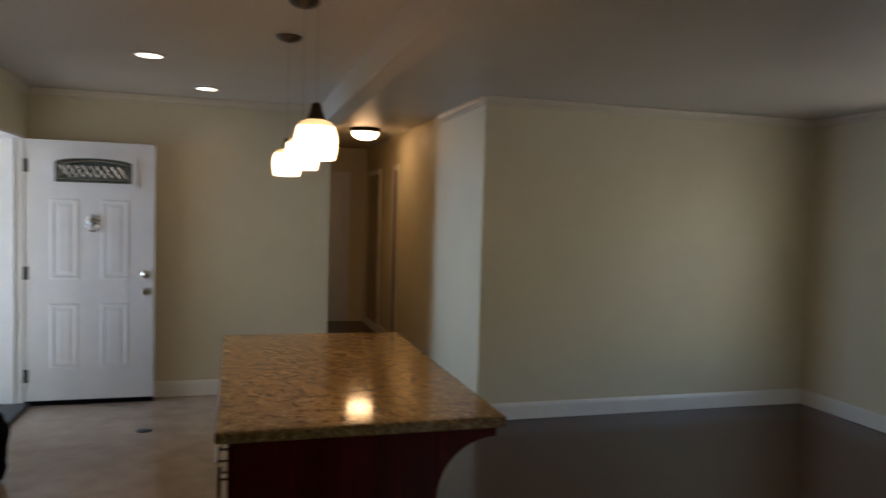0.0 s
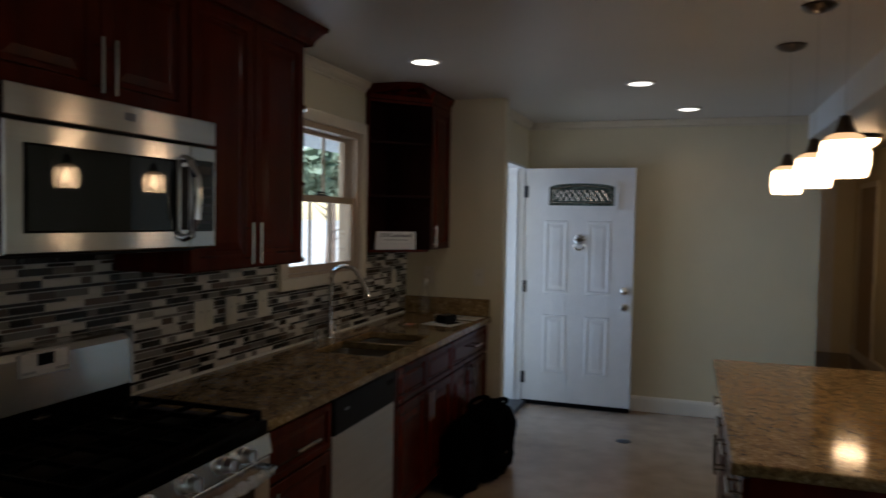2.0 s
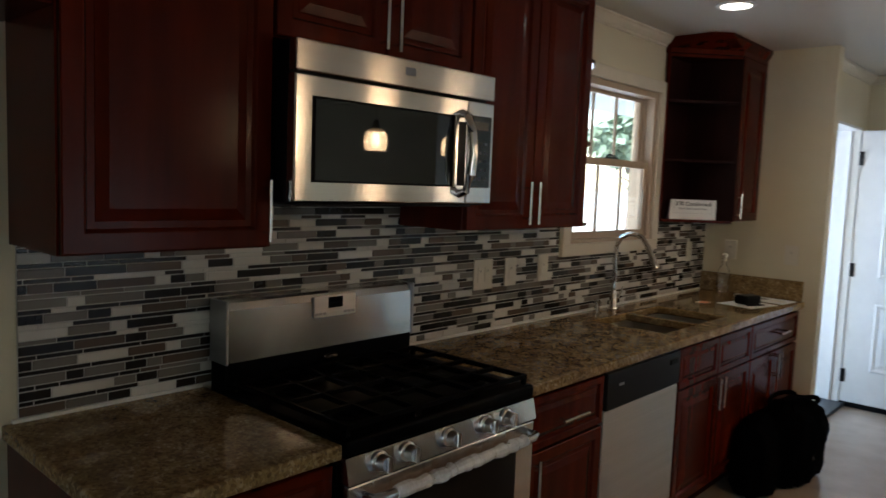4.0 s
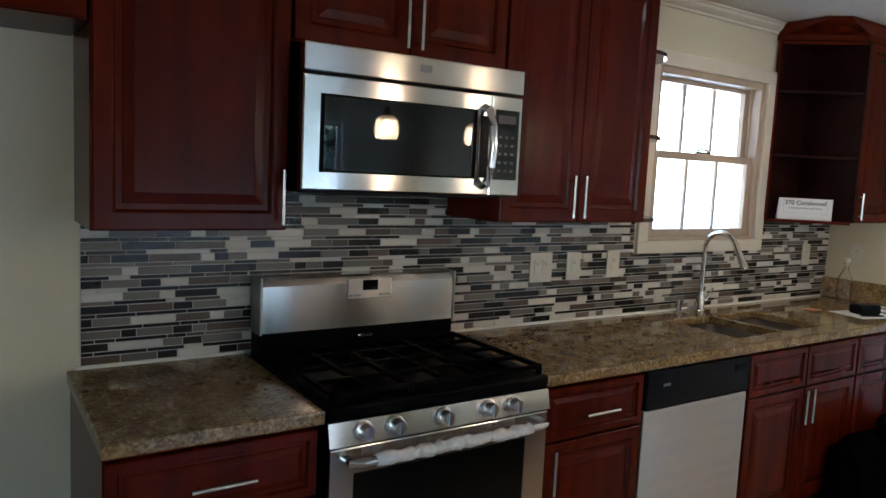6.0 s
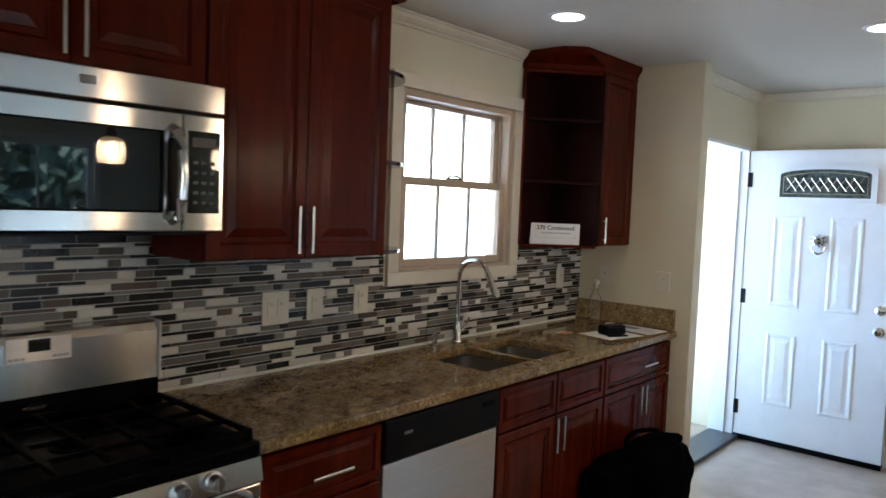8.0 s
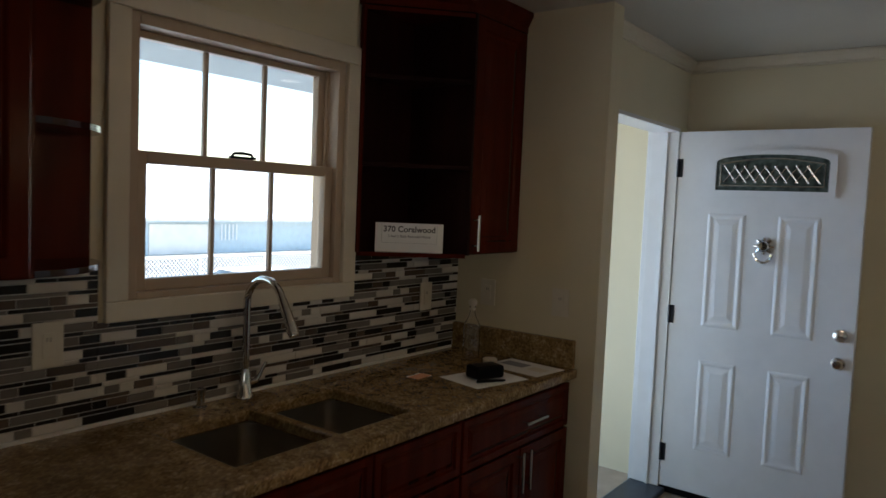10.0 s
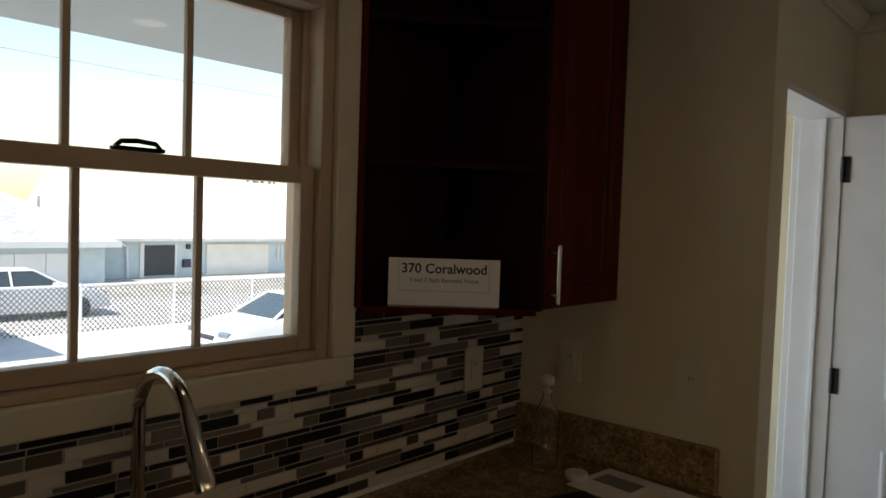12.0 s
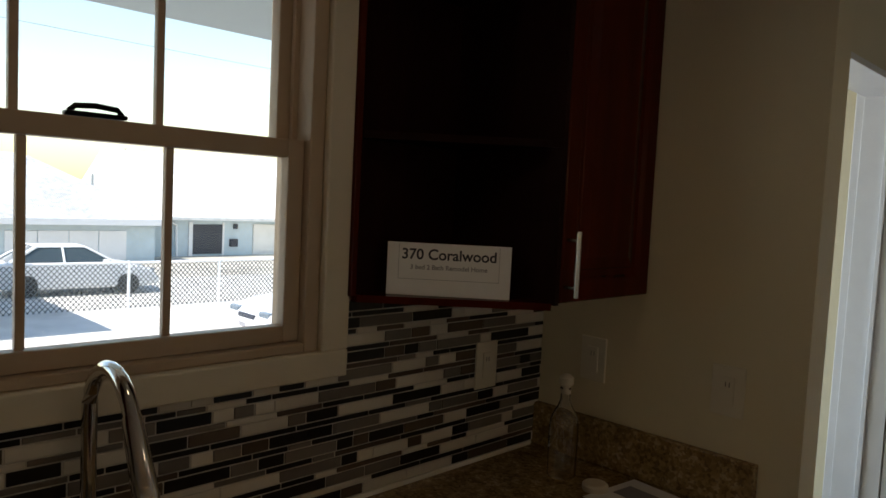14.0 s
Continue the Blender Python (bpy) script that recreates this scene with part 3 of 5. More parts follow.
def cornice(parent, outline):
    """Stained cornice between cabinet tops and the ceiling, along an outline in plan, flaring outwards."""
    bm = bmesh.new()
    prof = [(0.0, -0.035), (0.012, -0.030), (0.018, -0.008), (0.045, 0.028), (0.062, 0.040), (0.062, CEIL - UTOP - 0.003)]
    pts = [Vector(p) for p in outline]
    rows = []
    for i, p in enumerate(pts):
        n = Vector((0, 0))
        for a, b in ((i - 1, i), (i, i + 1)):
            if a >= 0 and b < len(pts):
                d = (pts[b] - pts[a]).normalized()
                n += Vector((d.y, -d.x))
        n = n.normalized()
        if 0 < i < len(pts) - 1:
            d = (pts[i + 1] - pts[i]).normalized()
            n /= max(0.5, abs(n.dot(Vector((d.y, -d.x)))))
        rows.append([bm.verts.new((p.x + n.x * w, p.y + n.y * w, UTOP + h)) for w, h in prof])
    for r, s in zip(rows, rows[1:]):
        for k in range(len(prof) - 1):
            bm.faces.new((r[k], r[k + 1], s[k + 1], s[k]))
    for face_row in (rows[0], rows[-1]):
        bm.faces.new(face_row)
    bmesh.ops.recalc_face_normals(bm, faces=bm.faces[:])
    return part("cornice", bm, CHERRY, parent)


def upper(name, y0, y1, z0, doors, handles, label, depth=UX):
    c = thing(name, (depth / 2, (y0 + y1) / 2, z0), label, "cabinet", "wall cabinets")
    part("body", boxed((0.002, depth, y0, y1, z0, UTOP), bevel=0.002), CHERRY, c)
    n = doors
    for k in range(n):
        a, b = y0 + 0.004 + (y1 - y0 - 0.004) * k / n, y0 + (y1 - y0 - 0.004) * (k + 1) / n
        d = cab_door("door", c, depth + 0.001, a, b, z0 + 0.004, UTOP - 0.035)
        hy = handles[k]
        bar_handle(d, depth + 0.021, (hy, z0 + 0.02), (hy, z0 + 0.18))
    return c


c = upper("wall_cabinet", 0.862, 1.388, 1.352, 1, [1.362], "tall reddish cherry wood wall cabinet beside the microwave")
cornice(c, [(UX + 0.02, 1.388), (UX + 0.02, 0.862)][::-1])
c = upper("wall_cabinet", 1.391, 2.171, 1.905, 2, [1.755, 1.807], "short cherry wood cabinet above the microwave")
cornice(c, [(UX + 0.02, 1.391), (UX + 0.02, 2.171)])
c = upper("wall_cabinet", 2.174, 2.94, UB, 2, [2.505, 2.562], "two-door cherry wood wall cabinet beside the window")
cornice(c, [(UX + 0.02, 2.174), (UX + 0.02, 2.985), (0.004, 2.985)])
c = upper("wall_cabinet", -0.10, 0.859, 1.88, 2, [0.35, 0.41], "cherry wood cabinet above the empty refrigerator space")
cornice(c, [(UX + 0.02, -0.10), (UX + 0.02, 0.859)])


def end_shelves():
    """Quarter-round open shelves on the side of the cabinet by the window."""
    c = thing("corner_shelf", (0.1, 3.0, UB), "open quarter-round cherry wood end shelves beside the window", "shelf")
    part("side_panel", boxed((0.002, 0.31, 2.942, 2.955, UB, UTOP)), CHERRY, c)
    part("back_panel", boxed((0.002, 0.014, 2.956, 3.228, UB, UTOP)), CHERRY, c)
    for z in (UB, 1.728, 2.075):
        bm = bmesh.new()
        out = [(0.015, 2.956), (0.30, 2.956)] + [(0.015 + 0.285 * math.cos(a), 2.956 + 0.262 * math.sin(a)) for a in [math.pi / 2 * k / 10 for k in range(1, 11)]]
        prism(bm, out, "z", z, z + 0.016)
        part("shelf", bm, LACQUER, c)


end_shelves()


def diagonal_cabinet():
    """Wall cabinet by the end wall, with a diagonal open shelf front beside its door."""
    c = thing("wall_cabinet", (0.15, 4.65, UB), "cherry wood wall cabinet with diagonal open shelves and a narrow door", "cabinet", "wall cabinets")
    ya, yb, yc = 4.292, 4.605, 4.994
    part("body", boxed((0.002, UX, yb + 0.012, yc, UB, 2.344), bevel=0.002), CHERRY, c)
    d = cab_door("door", c, UX + 0.001, yb + 0.014, yc - 0.002, UB + 0.004, 2.343)
    bar_handle(d, UX + 0.021, (yb + 0.026, UB + 0.02), (yb + 0.026, UB + 0.165))
    # Inner faces take the shade-darkened cherry, so the open shelves read dark.
    part("divider", boxed((0.002, UX + 0.02, yb - 0.004, yb + 0.010, UB, 2.344)), CHERRY_SHADED, c)
    part("back_panel", boxed((0.002, 0.012, ya, yb - 0.004, UB, 2.344)), CHERRY_SHADED, c)
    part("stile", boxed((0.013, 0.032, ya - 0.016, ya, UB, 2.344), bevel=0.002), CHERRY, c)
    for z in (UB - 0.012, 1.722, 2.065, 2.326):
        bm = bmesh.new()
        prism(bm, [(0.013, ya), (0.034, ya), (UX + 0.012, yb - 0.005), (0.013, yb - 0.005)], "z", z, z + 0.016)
        part("shelf", bm, CHERRY_SHADED if UB < z < 2.2 else CHERRY, c)
    bm = bmesh.new()
    low = [(0.003, ya - 0.016), (0.036, ya - 0.016), (UX + 0.021, yb - 0.012), (UX + 0.021, yc), (0.003, yc)]
    high = [(0.003, ya - 0.018), (0.270, ya - 0.018), (UX + 0.045, ya + 0.060), (UX + 0.045, yc), (0.003, yc)]
    rings = [[bm.verts.new((*p, z)) for p in ring] for ring, z in ((low, 2.345), (low, 2.372), (high, 2.415), (high, CEIL - 0.002))]
    for p, q in zip(rings, rings[1:]):
        for k in range(5):
            bm.faces.new((p[k], p[(k + 1) % 5], q[(k + 1) % 5], q[k]))
    bm.faces.new(rings[0]), bm.faces.new(rings[-1])
    bmesh.ops.recalc_face_normals(bm, faces=bm.faces[:])
    part("frieze", bm, CHERRY, c)


diagonal_cabinet()
CT, CTH = 0.905, 0.038                  # countertop and its thickness
BX = 0.615                              # base cabinet body front


def base_cabinet(y0, y1, fronts, label):
    """fronts: rows of (kind, y0, y1, z0, z1, handle), handle a pair of (y, z) ends or None."""
    c = thing("base_cabinet", (BX / 2, (y0 + y1) / 2, 0), label, "cabinet", "base cabinets")
    if "sink" in label:
        part("body", boxed((0.02, BX, y0 + 0.001, y1 - 0.001, 0.10, 0.66), (0.575, BX, y0 + 0.001, y1 - 0.001, 0.661, CT - CTH - 0.002)), CHERRY, c)
    else:
        part("body", boxed((0.02, BX, y0 + 0.001, y1 - 0.001, 0.10, CT - CTH - 0.002)), CHERRY, c)
    part("toe_kick", boxed((0.02, BX - 0.06, y0 + 0.001, y1 - 0.001, 0.0, 0.099)), CHERRY_SHADED, c)
    for kind, a, b, lo, hi, h in fronts:
        d = cab_door(kind, c, BX + 0.001, a, b, lo, hi, frame_w=0.05)
        if h:
            bar_handle(d, BX + 0.021, *h)
    return c


DZ0, DZ1, FZ0, FZ1 = 0.115, 0.655, 0.665, 0.848
base_cabinet(0.845, 1.378, [("drawer", 0.85, 1.372, FZ0, FZ1, ((1.035, 0.755), (1.195, 0.755))), ("door", 0.85, 1.372, DZ0, DZ1, ((1.335, 0.63), (1.335, 0.48)))], "cherry wood base cabinet with one drawer and door")
base_cabinet(2.172, 2.662, [("drawer", 2.178, 2.657, FZ0, FZ1, ((2.345, 0.747), (2.505, 0.747))), ("door", 2.178, 2.657, DZ0, DZ1, ((2.213, 0.645), (2.213, 0.490)))], "cherry wood base cabinet between range and dishwasher")
base_cabinet(3.312, 4.196, [("false_front", 3.318, 3.750, FZ0, FZ1, None), ("false_front", 3.757, 4.190, FZ0, FZ1, None), ("door", 3.318, 3.750, DZ0, DZ1, ((3.725, 0.655), (3.725, 0.498))), ("door", 3.757, 4.190, DZ0, DZ1, ((3.782, 0.655), (3.782, 0.498)))], "cherry wood sink cabinet with two doors")
base_cabinet(4.198, 4.982, [("drawer", 4.204, 4.976, FZ0, FZ1, ((4.575, 0.760), (4.735, 0.760))), ("door", 4.204, 4.587, DZ0, DZ1, ((4.563, 0.655), (4.563, 0.498))), ("door", 4.593, 4.976, DZ0, DZ1, ((4.618, 0.655), (4.618, 0.498)))], "cherry wood base cabinet at the end wall")


def slab(spans, name, label):
    """A granite top of boxes, its edges softened."""
    bm = bmesh.new()
    for s in spans:
        box(bm, *s, CT - CTH, CT)
    bmesh.ops.remove_doubles(bm, verts=bm.verts[:], dist=0.0005)
    inner = [f for f in bm.faces if any(f is not g and set(f.verts) == set(g.verts) for e in f.edges for g in e.link_faces)]
    bmesh.ops.delete(bm, geom=inner, context="FACES")
    sharp = [e for e in bm.edges if len(e.link_faces) == 2 and e.calc_face_angle(0) > 1.0]
    bmesh.ops.bevel(bm, geom=sharp, offset=0.006, segments=3, affect="EDGES", profile=0.5)
    return solid(name, bm, GRANITE, label, "countertop")


slab([(0.002, 0.66, 0.838, 1.380)], "countertop", "speckled brown granite countertop beside the range")
SY = (3.335, 3.665, 3.70, 4.03)
SX = (0.175, 0.545)
YS = [2.164, SY[0], SY[1], SY[2], SY[3], 4.997]
XS = [0.002, SX[0], SX[1], 0.66]
spans = []
for i in range(5):
    for j in range(3):
        if not (j == 1 and i in (1, 3)):
            spans.append((XS[j], XS[j + 1], YS[i], YS[i + 1]))
slab(spans, "countertop", "speckled brown granite countertop with the sink")
solid("end_splash", boxed((0.004, 0.645, 4.973, 4.998, CT + 0.001, 1.027), bevel=0.003), GRANITE, "low granite splash along the end wall", "backsplash")
structure("trim_caulk", boxed((0.002, 0.016, 2.166, 4.96, CT + 0.0005, CT + 0.011), (0.002, 0.016, 0.86, 1.37, CT + 0.0005, CT + 0.009)), TRIM, "white caulk line behind the counter")


def sink():
    s = thing("kitchen_sink", (0.36, 3.68, CT - 0.2), "undermount stainless steel double-bowl kitchen sink", "sink")
    for a, b in ((SY[0], SY[1]), (SY[2], SY[3])):
        bm = bmesh.new()
        x0, x1 = SX[0] - 0.004, SX[1] + 0.004
        a, b = a - 0.004, b + 0.004
        rings = []
        for inset, z, r in ((0, CT - CTH - 0.001, 0.05), (0.004, CT - 0.12, 0.05), (0.012, CT - 0.185, 0.055), (0.04, CT - 0.205, 0.05)):
            ring = []
            for cx, cy, t0 in ((x1 - inset - r, b - inset - r, 0), (x0 + inset + r, b - inset - r, 90), (x0 + inset + r, a + inset + r, 180), (x1 - inset - r, a + inset + r, 270)):
                for k in range(5):
                    t = radians(t0 + 22.5 * k)
                    ring.append(bm.verts.new((cx + r * math.cos(t), cy + r * math.sin(t), z)))
            rings.append(ring)
        for p, q in zip(rings, rings[1:]):
            for i in range(len(p)):
                bm.faces.new((p[i], p[(i + 1) % len(p)], q[(i + 1) % len(p)], q[i]))
        bm.faces.new(rings[-1])
        for f in bm.faces:
            f.normal_flip()
        bowl = part("bowl", bm, SINKSTEEL, s, smooth=True)
        bm = bmesh.new()
        lathe(bm, [(0.045, CT - 0.2045), (0.045, CT - 0.202), (0.034, CT - 0.202), (0.030, CT - 0.206), (0.004, CT - 0.206)], ((x0 + x1) / 2, (a + b) / 2, 0))
        part("drain", bm, CHROME, bowl, smooth=True)


sink()


def faucet():
    f = thing("faucet", (0.055, 3.737, CT), "tall chrome pull-down gooseneck kitchen faucet", "faucet")
    bm = bmesh.new()
    lathe(bm, [(0.027, 0.0), (0.027, 0.008), (0.022, 0.014), (0.020, 0.075), (0.0135, 0.10)], (0.055, 3.737, CT + 0.0005))
    part("base", bm, CHROME, f, smooth=True)
    pts = [(0.055, 3.737, CT + 0.09), (0.055, 3.737, 1.205)]
    r = 0.092
    for k in range(1, 13):
        a = math.pi - math.radians(157) * k / 12
        pts.append((0.055 + r + r * math.cos(a), 3.737, 1.222 + r * 1.0 * math.sin(a)))
    bm = bmesh.new()
    tube(bm, pts, 0.0125, 16)
    part("spout", bm, CHROME, f, smooth=True)
    bm = bmesh.new()
    e = Vector(pts[-1])
    d = (Vector(pts[-1]) - Vector(pts[-2])).normalized()
    tube(bm, [e - 0.004 * d, e + 0.012 * d, e + 0.05 * d, e + 0.11 * d, e + 0.125 * d], [0.0135, 0.0155, 0.0165, 0.019, 0.016], 16)
    part("spray_head", bm, CHROME, f, smooth=True)
    bm = bmesh.new()
    tube(bm, [(0.055, 3.754, CT + 0.05), (0.055, 3.782, CT + 0.052), (0.06, 3.797, CT + 0.075), (0.07, 3.812, CT + 0.115)], [0.011, 0.010, 0.006, 0.005], 12)
    part("lever", bm, CHROME, f, smooth=True)


faucet()
bm = bmesh.new()
lathe(bm, [(0.022, 0.0), (0.022, 0.006), (0.014, 0.010), (0.014, 0.040), (0.017, 0.043), (0.017, 0.062), (0.012, 0.066), (0.001, 0.066)], (0.060, 3.562, CT + 0.0005))
solid("air_gap", bm, CHROME, "short chrome air gap cap behind the sink", "sink fitting", smooth=True)


# ---- appliances ----
def kitchen_range():
    Y0, Y1, XF = 1.386, 2.160, 0.652
    r = thing("gas_range", (0.34, 1.773, 0), "stainless steel gas range with black cooktop and wrapped oven handle", "range")
    part("body", boxed((0.03, 0.632, Y0, Y1, 0.03, 0.868)), BLACK, r)
    bm = bmesh.new()
    box(bm, 0.085, XF + 0.012, Y0 - 0.002, Y1 + 0.002, 0.870, 0.912, bevel=0.010, segs=3)
    top = part("cooktop", bm, BLACK, r, "glossy black enamel cooktop", smooth=True)
    part("riser", boxed((0.022, 0.105, Y0 + 0.004, Y1 - 0.004, 0.869, 0.995), bevel=0.008), BLACK, r, "black enamel riser")
    bm = bmesh.new()
    prism(bm, [(0.022, 0.992), (0.110, 0.990), (0.106, 1.145), (0.096, 1.166), (0.080, 1.172), (0.022, 1.172)], "y", Y0 + 0.012, Y1 - 0.012)
    g = part("backguard", bm, STEEL, r, "brushed stainless steel back panel")
    for y in (Y0 + 0.002, Y1 - 0.011):
        part("end_cap", boxed((0.02, 0.113, y, y + 0.0095, 0.985, 1.174), bevel=0.003), STEEL_MATT, g)
    part("display_panel", boxed((0.104, 0.1125, 1.703, 1.878, 1.090, 1.160), bevel=0.002), STEEL_MATT, g, "grey control display panel")
    part("display", boxed((0.110, 0.1145, 1.760, 1.820, 1.119, 1.155)), DARKGLASS, g)
    for k in range(3):
        for a in (1.708, 1.826):
            part("button", boxed((0.110, 0.114, a + 0.016 * k, a + 0.012 + 0.016 * k, 1.098, 1.106)), GREYINK, g)
    bm = bmesh.new()
    lathe(bm, [(0.001, 0.0045), (0.020, 0.004), (0.024, 0.0)], (0.106, 1.782, 0.956), 20, "x")
    for v in bm.verts:
        v.co.z = 0.956 + (v.co.z - 0.956) * 0.42
        v.co.y = 1.782 + (v.co.y - 1.782) * 1.25
    part("badge", bm, CHROME, r, "small silver oval badge", smooth=True)
    # burners and cast-iron grates
    for y in (1.53, 1.773, 2.016):
        for x in ((0.25, 0.51) if abs(y - 1.773) > 0.1 else (0.38,)):
            bm = bmesh.new()
            lathe(bm, [(0.055, 0.912), (0.055, 0.918), (0.036, 0.920), (0.036, 0.928), (0.001, 0.929)], (x, y, 0))
            part("burner", bm, IRON, top, "black burner cap", smooth=True)
    for k in range(3):
        a = Y0 + 0.022 + 0.246 * k
        b = a + 0.238
        bm = bmesh.new()
        z0, z1 = 0.930, 0.944
        for y in (a, (a + b) / 2, b):
            box(bm, 0.135, 0.640, y - 0.006, y + 0.006, z0, z1)
        for x in (0.135, 0.255, 0.385, 0.515, 0.640):
            box(bm, x - 0.006, x + 0.006, a - 0.005, b + 0.005, z0 + 0.0005, z1 - 0.0005)
        for x in (0.137, 0.638):
            for y in (a, b):
                box(bm, x - 0.007, x + 0.007, y - 0.007, y + 0.007, 0.911, z0 + 0.001)
        part("grate", bm, IRON, top, "black cast-iron grate")
    # front
    bm = bmesh.new()
    prism(bm, [(0.633, 0.868), (XF + 0.012, 0.868), (XF + 0.026, 0.804), (0.633, 0.804)], "y", Y0, Y1)
    cp = part("control_panel", bm, STEEL, r)
    for y in (1.490, 1.588, 1.750, 1.912, 2.008):
        bm = bmesh.new()
        lathe(bm, [(0.026, 0.0), (0.026, 0.006), (0.021, 0.010), (0.020, 0.030), (0.017, 0.034), (0.001, 0.034)], (XF + 0.018, y, 0.840), 20, "x")
        box(bm, XF + 0.054, XF + 0.060, y - 0.0055, y + 0.0055, 0.821, 0.859)
        part("knob", bm, KNOBSTEEL, cp, "chrome knob", smooth=True)
    d = part("oven_door", boxed((0.634, XF + 0.022, Y0 + 0.004, Y1 - 0.004, 0.225, 0.798), bevel=0.005), STEEL, r, "stainless oven door")
    part("oven_window", boxed((XF + 0.020, XF + 0.0245, Y0 + 0.075, Y1 - 0.095, 0.33, 0.722), bevel=0.002), OVENGLASS, d, "dark oven glass")
    bm = bmesh.new()
    ya, yb, hx, hz = Y0 + 0.045, Y1 - 0.045, XF + 0.070, 0.770
    tube(bm, [(XF + 0.02, ya, hz), (hx - 0.01, ya + 0.004, hz), (hx, ya + 0.03, hz), (hx, yb - 0.03, hz), (hx - 0.01, yb - 0.004, hz), (XF + 0.02, yb, hz)], 0.0135, 14)
    h = part("oven_handle", bm, STEEL, d, smooth=True)
    rnd = random.Random(5)
    n = 34
    bm = bmesh.new()
    tube(bm, [(hx + rnd.uniform(-0.002, 0.002), ya + 0.07 + (yb - ya - 0.14) * k / n, hz + rnd.uniform(-0.002, 0.002)) for k in range(n + 1)], [0.0165 + rnd.uniform(-0.0015, 0.0045) for k in range(n + 1)], 11)
    part("plastic_wrap", bm, FILM, h, "crumpled clear plastic film")
    part("storage_drawer", boxed((0.634, XF + 0.018, Y0 + 0.004, Y1 - 0.004, 0.055, 0.215), bevel=0.005), STEEL, r)


FILM = mat("plastic_film", (0.62, 0.63, 0.64), 0.18, spec=0.8, vary=0.12, scale=90, coat=0.6)
kitchen_range()


def microwave():
    Y0, Y1, Z0, Z1, XF = 1.394, 2.168, 1.472, 1.893, 0.415
    m = thing("microwave", (0.2, 1.78, Z0), "over-the-range stainless steel microwave with a dark glass door", "microwave")
    part("body", boxed((0.003, XF - 0.02, Y0 + 0.003, Y1 - 0.003, Z0, Z1), bevel=0.003), BLACKPLASTIC, m)

    def put(u, v, w):
        return (XF - 0.02 + w, u, v)
    ys = 2.042
    part("vent_panel", boxed((XF - 0.019, XF + 0.014, Y0, Y1, 1.812, Z1), bevel=0.004), STEEL, m, "brushed steel vent strip")
    bm = bmesh.new()
    ringed(bm, put, Y0, ys, Z0 + 0.006, 1.805, [(0, 0.0), (0, 0.030), (0.004, 0.034), (0.052, 0.034), (0.056, 0.026)])
    d = part("door", bm, STEEL, m, "brushed steel door")
    part("door_glass", boxed((XF + 0.006, XF + 0.0105, Y0 + 0.066, ys - 0.066, Z0 + 0.062, 1.749), bevel=0.002), DARKGLASS, d, "dark glass window")
    part("glass_border", boxed((XF + 0.006, XF + 0.0085, Y0 + 0.056, ys - 0.056, Z0 + 0.062 - 0.01, 1.759)), BLACK, d)
    bm = bmesh.new()
    yh = ys - 0.028
    tube(bm, [(XF + 0.012, yh, 1.762), (XF + 0.040, yh, 1.752), (XF + 0.058, yh + 0.004, 1.70), (XF + 0.064, yh + 0.006, 1.635), (XF + 0.058, yh + 0.004, 1.57), (XF + 0.040, yh, 1.518), (XF + 0.012, yh, 1.508)], [0.013, 0.014, 0.014, 0.014, 0.014, 0.014, 0.013], 14)
    part("handle", bm, CHROME, d, "curved chrome handle", smooth=True)
    part("finger_recess", boxed((XF + 0.0135, XF + 0.0155, yh - 0.014, yh + 0.020, 1.535, 1.735), bevel=0.0008), BLACKPLASTIC, d, "dark slot behind the handle")
    bm = bmesh.new()
    ringed(bm, put, ys + 0.002, Y1, Z0 + 0.006, 1.805, [(0, 0.0), (0, 0.030), (0.004, 0.034), (0.008, 0.034)])
    c = part("control_frame", bm, STEEL, m, "brushed steel control frame")
    part("control_panel", boxed((XF + 0.0125, XF + 0.0165, ys + 0.014, Y1 - 0.014, Z0 + 0.058, 1.760), bevel=0.002), DARKGLASS, c, "black glass control panel")
    part("display", boxed((XF + 0.016, XF + 0.0172, ys + 0.026, Y1 - 0.028, 1.715, 1.742)), DIMINK, c)
    for j in range(5):
        for k in range(3):
            part("button", boxed((XF + 0.016, XF + 0.0172, ys + 0.030 + 0.025 * k, ys + 0.044 + 0.025 * k, 1.555 + 0.028 * j, 1.564 + 0.028 * j)), DIMINK, c)
    part("badge", boxed((XF + 0.0135, XF + 0.0155, 1.768, 1.808, 1.848, 1.870), bevel=0.001), GREYINK, m, "small dark badge")
    part("underside_vent", boxed((0.05, XF - 0.03, Y0 + 0.05, Y1 - 0.05, Z0 - 0.006, Z0 - 0.0005)), BLACKPLASTIC, m)
    m.matrix_basis = pose(0.211, 1.78, Z0, 0, 0, -1.6)


microwave()


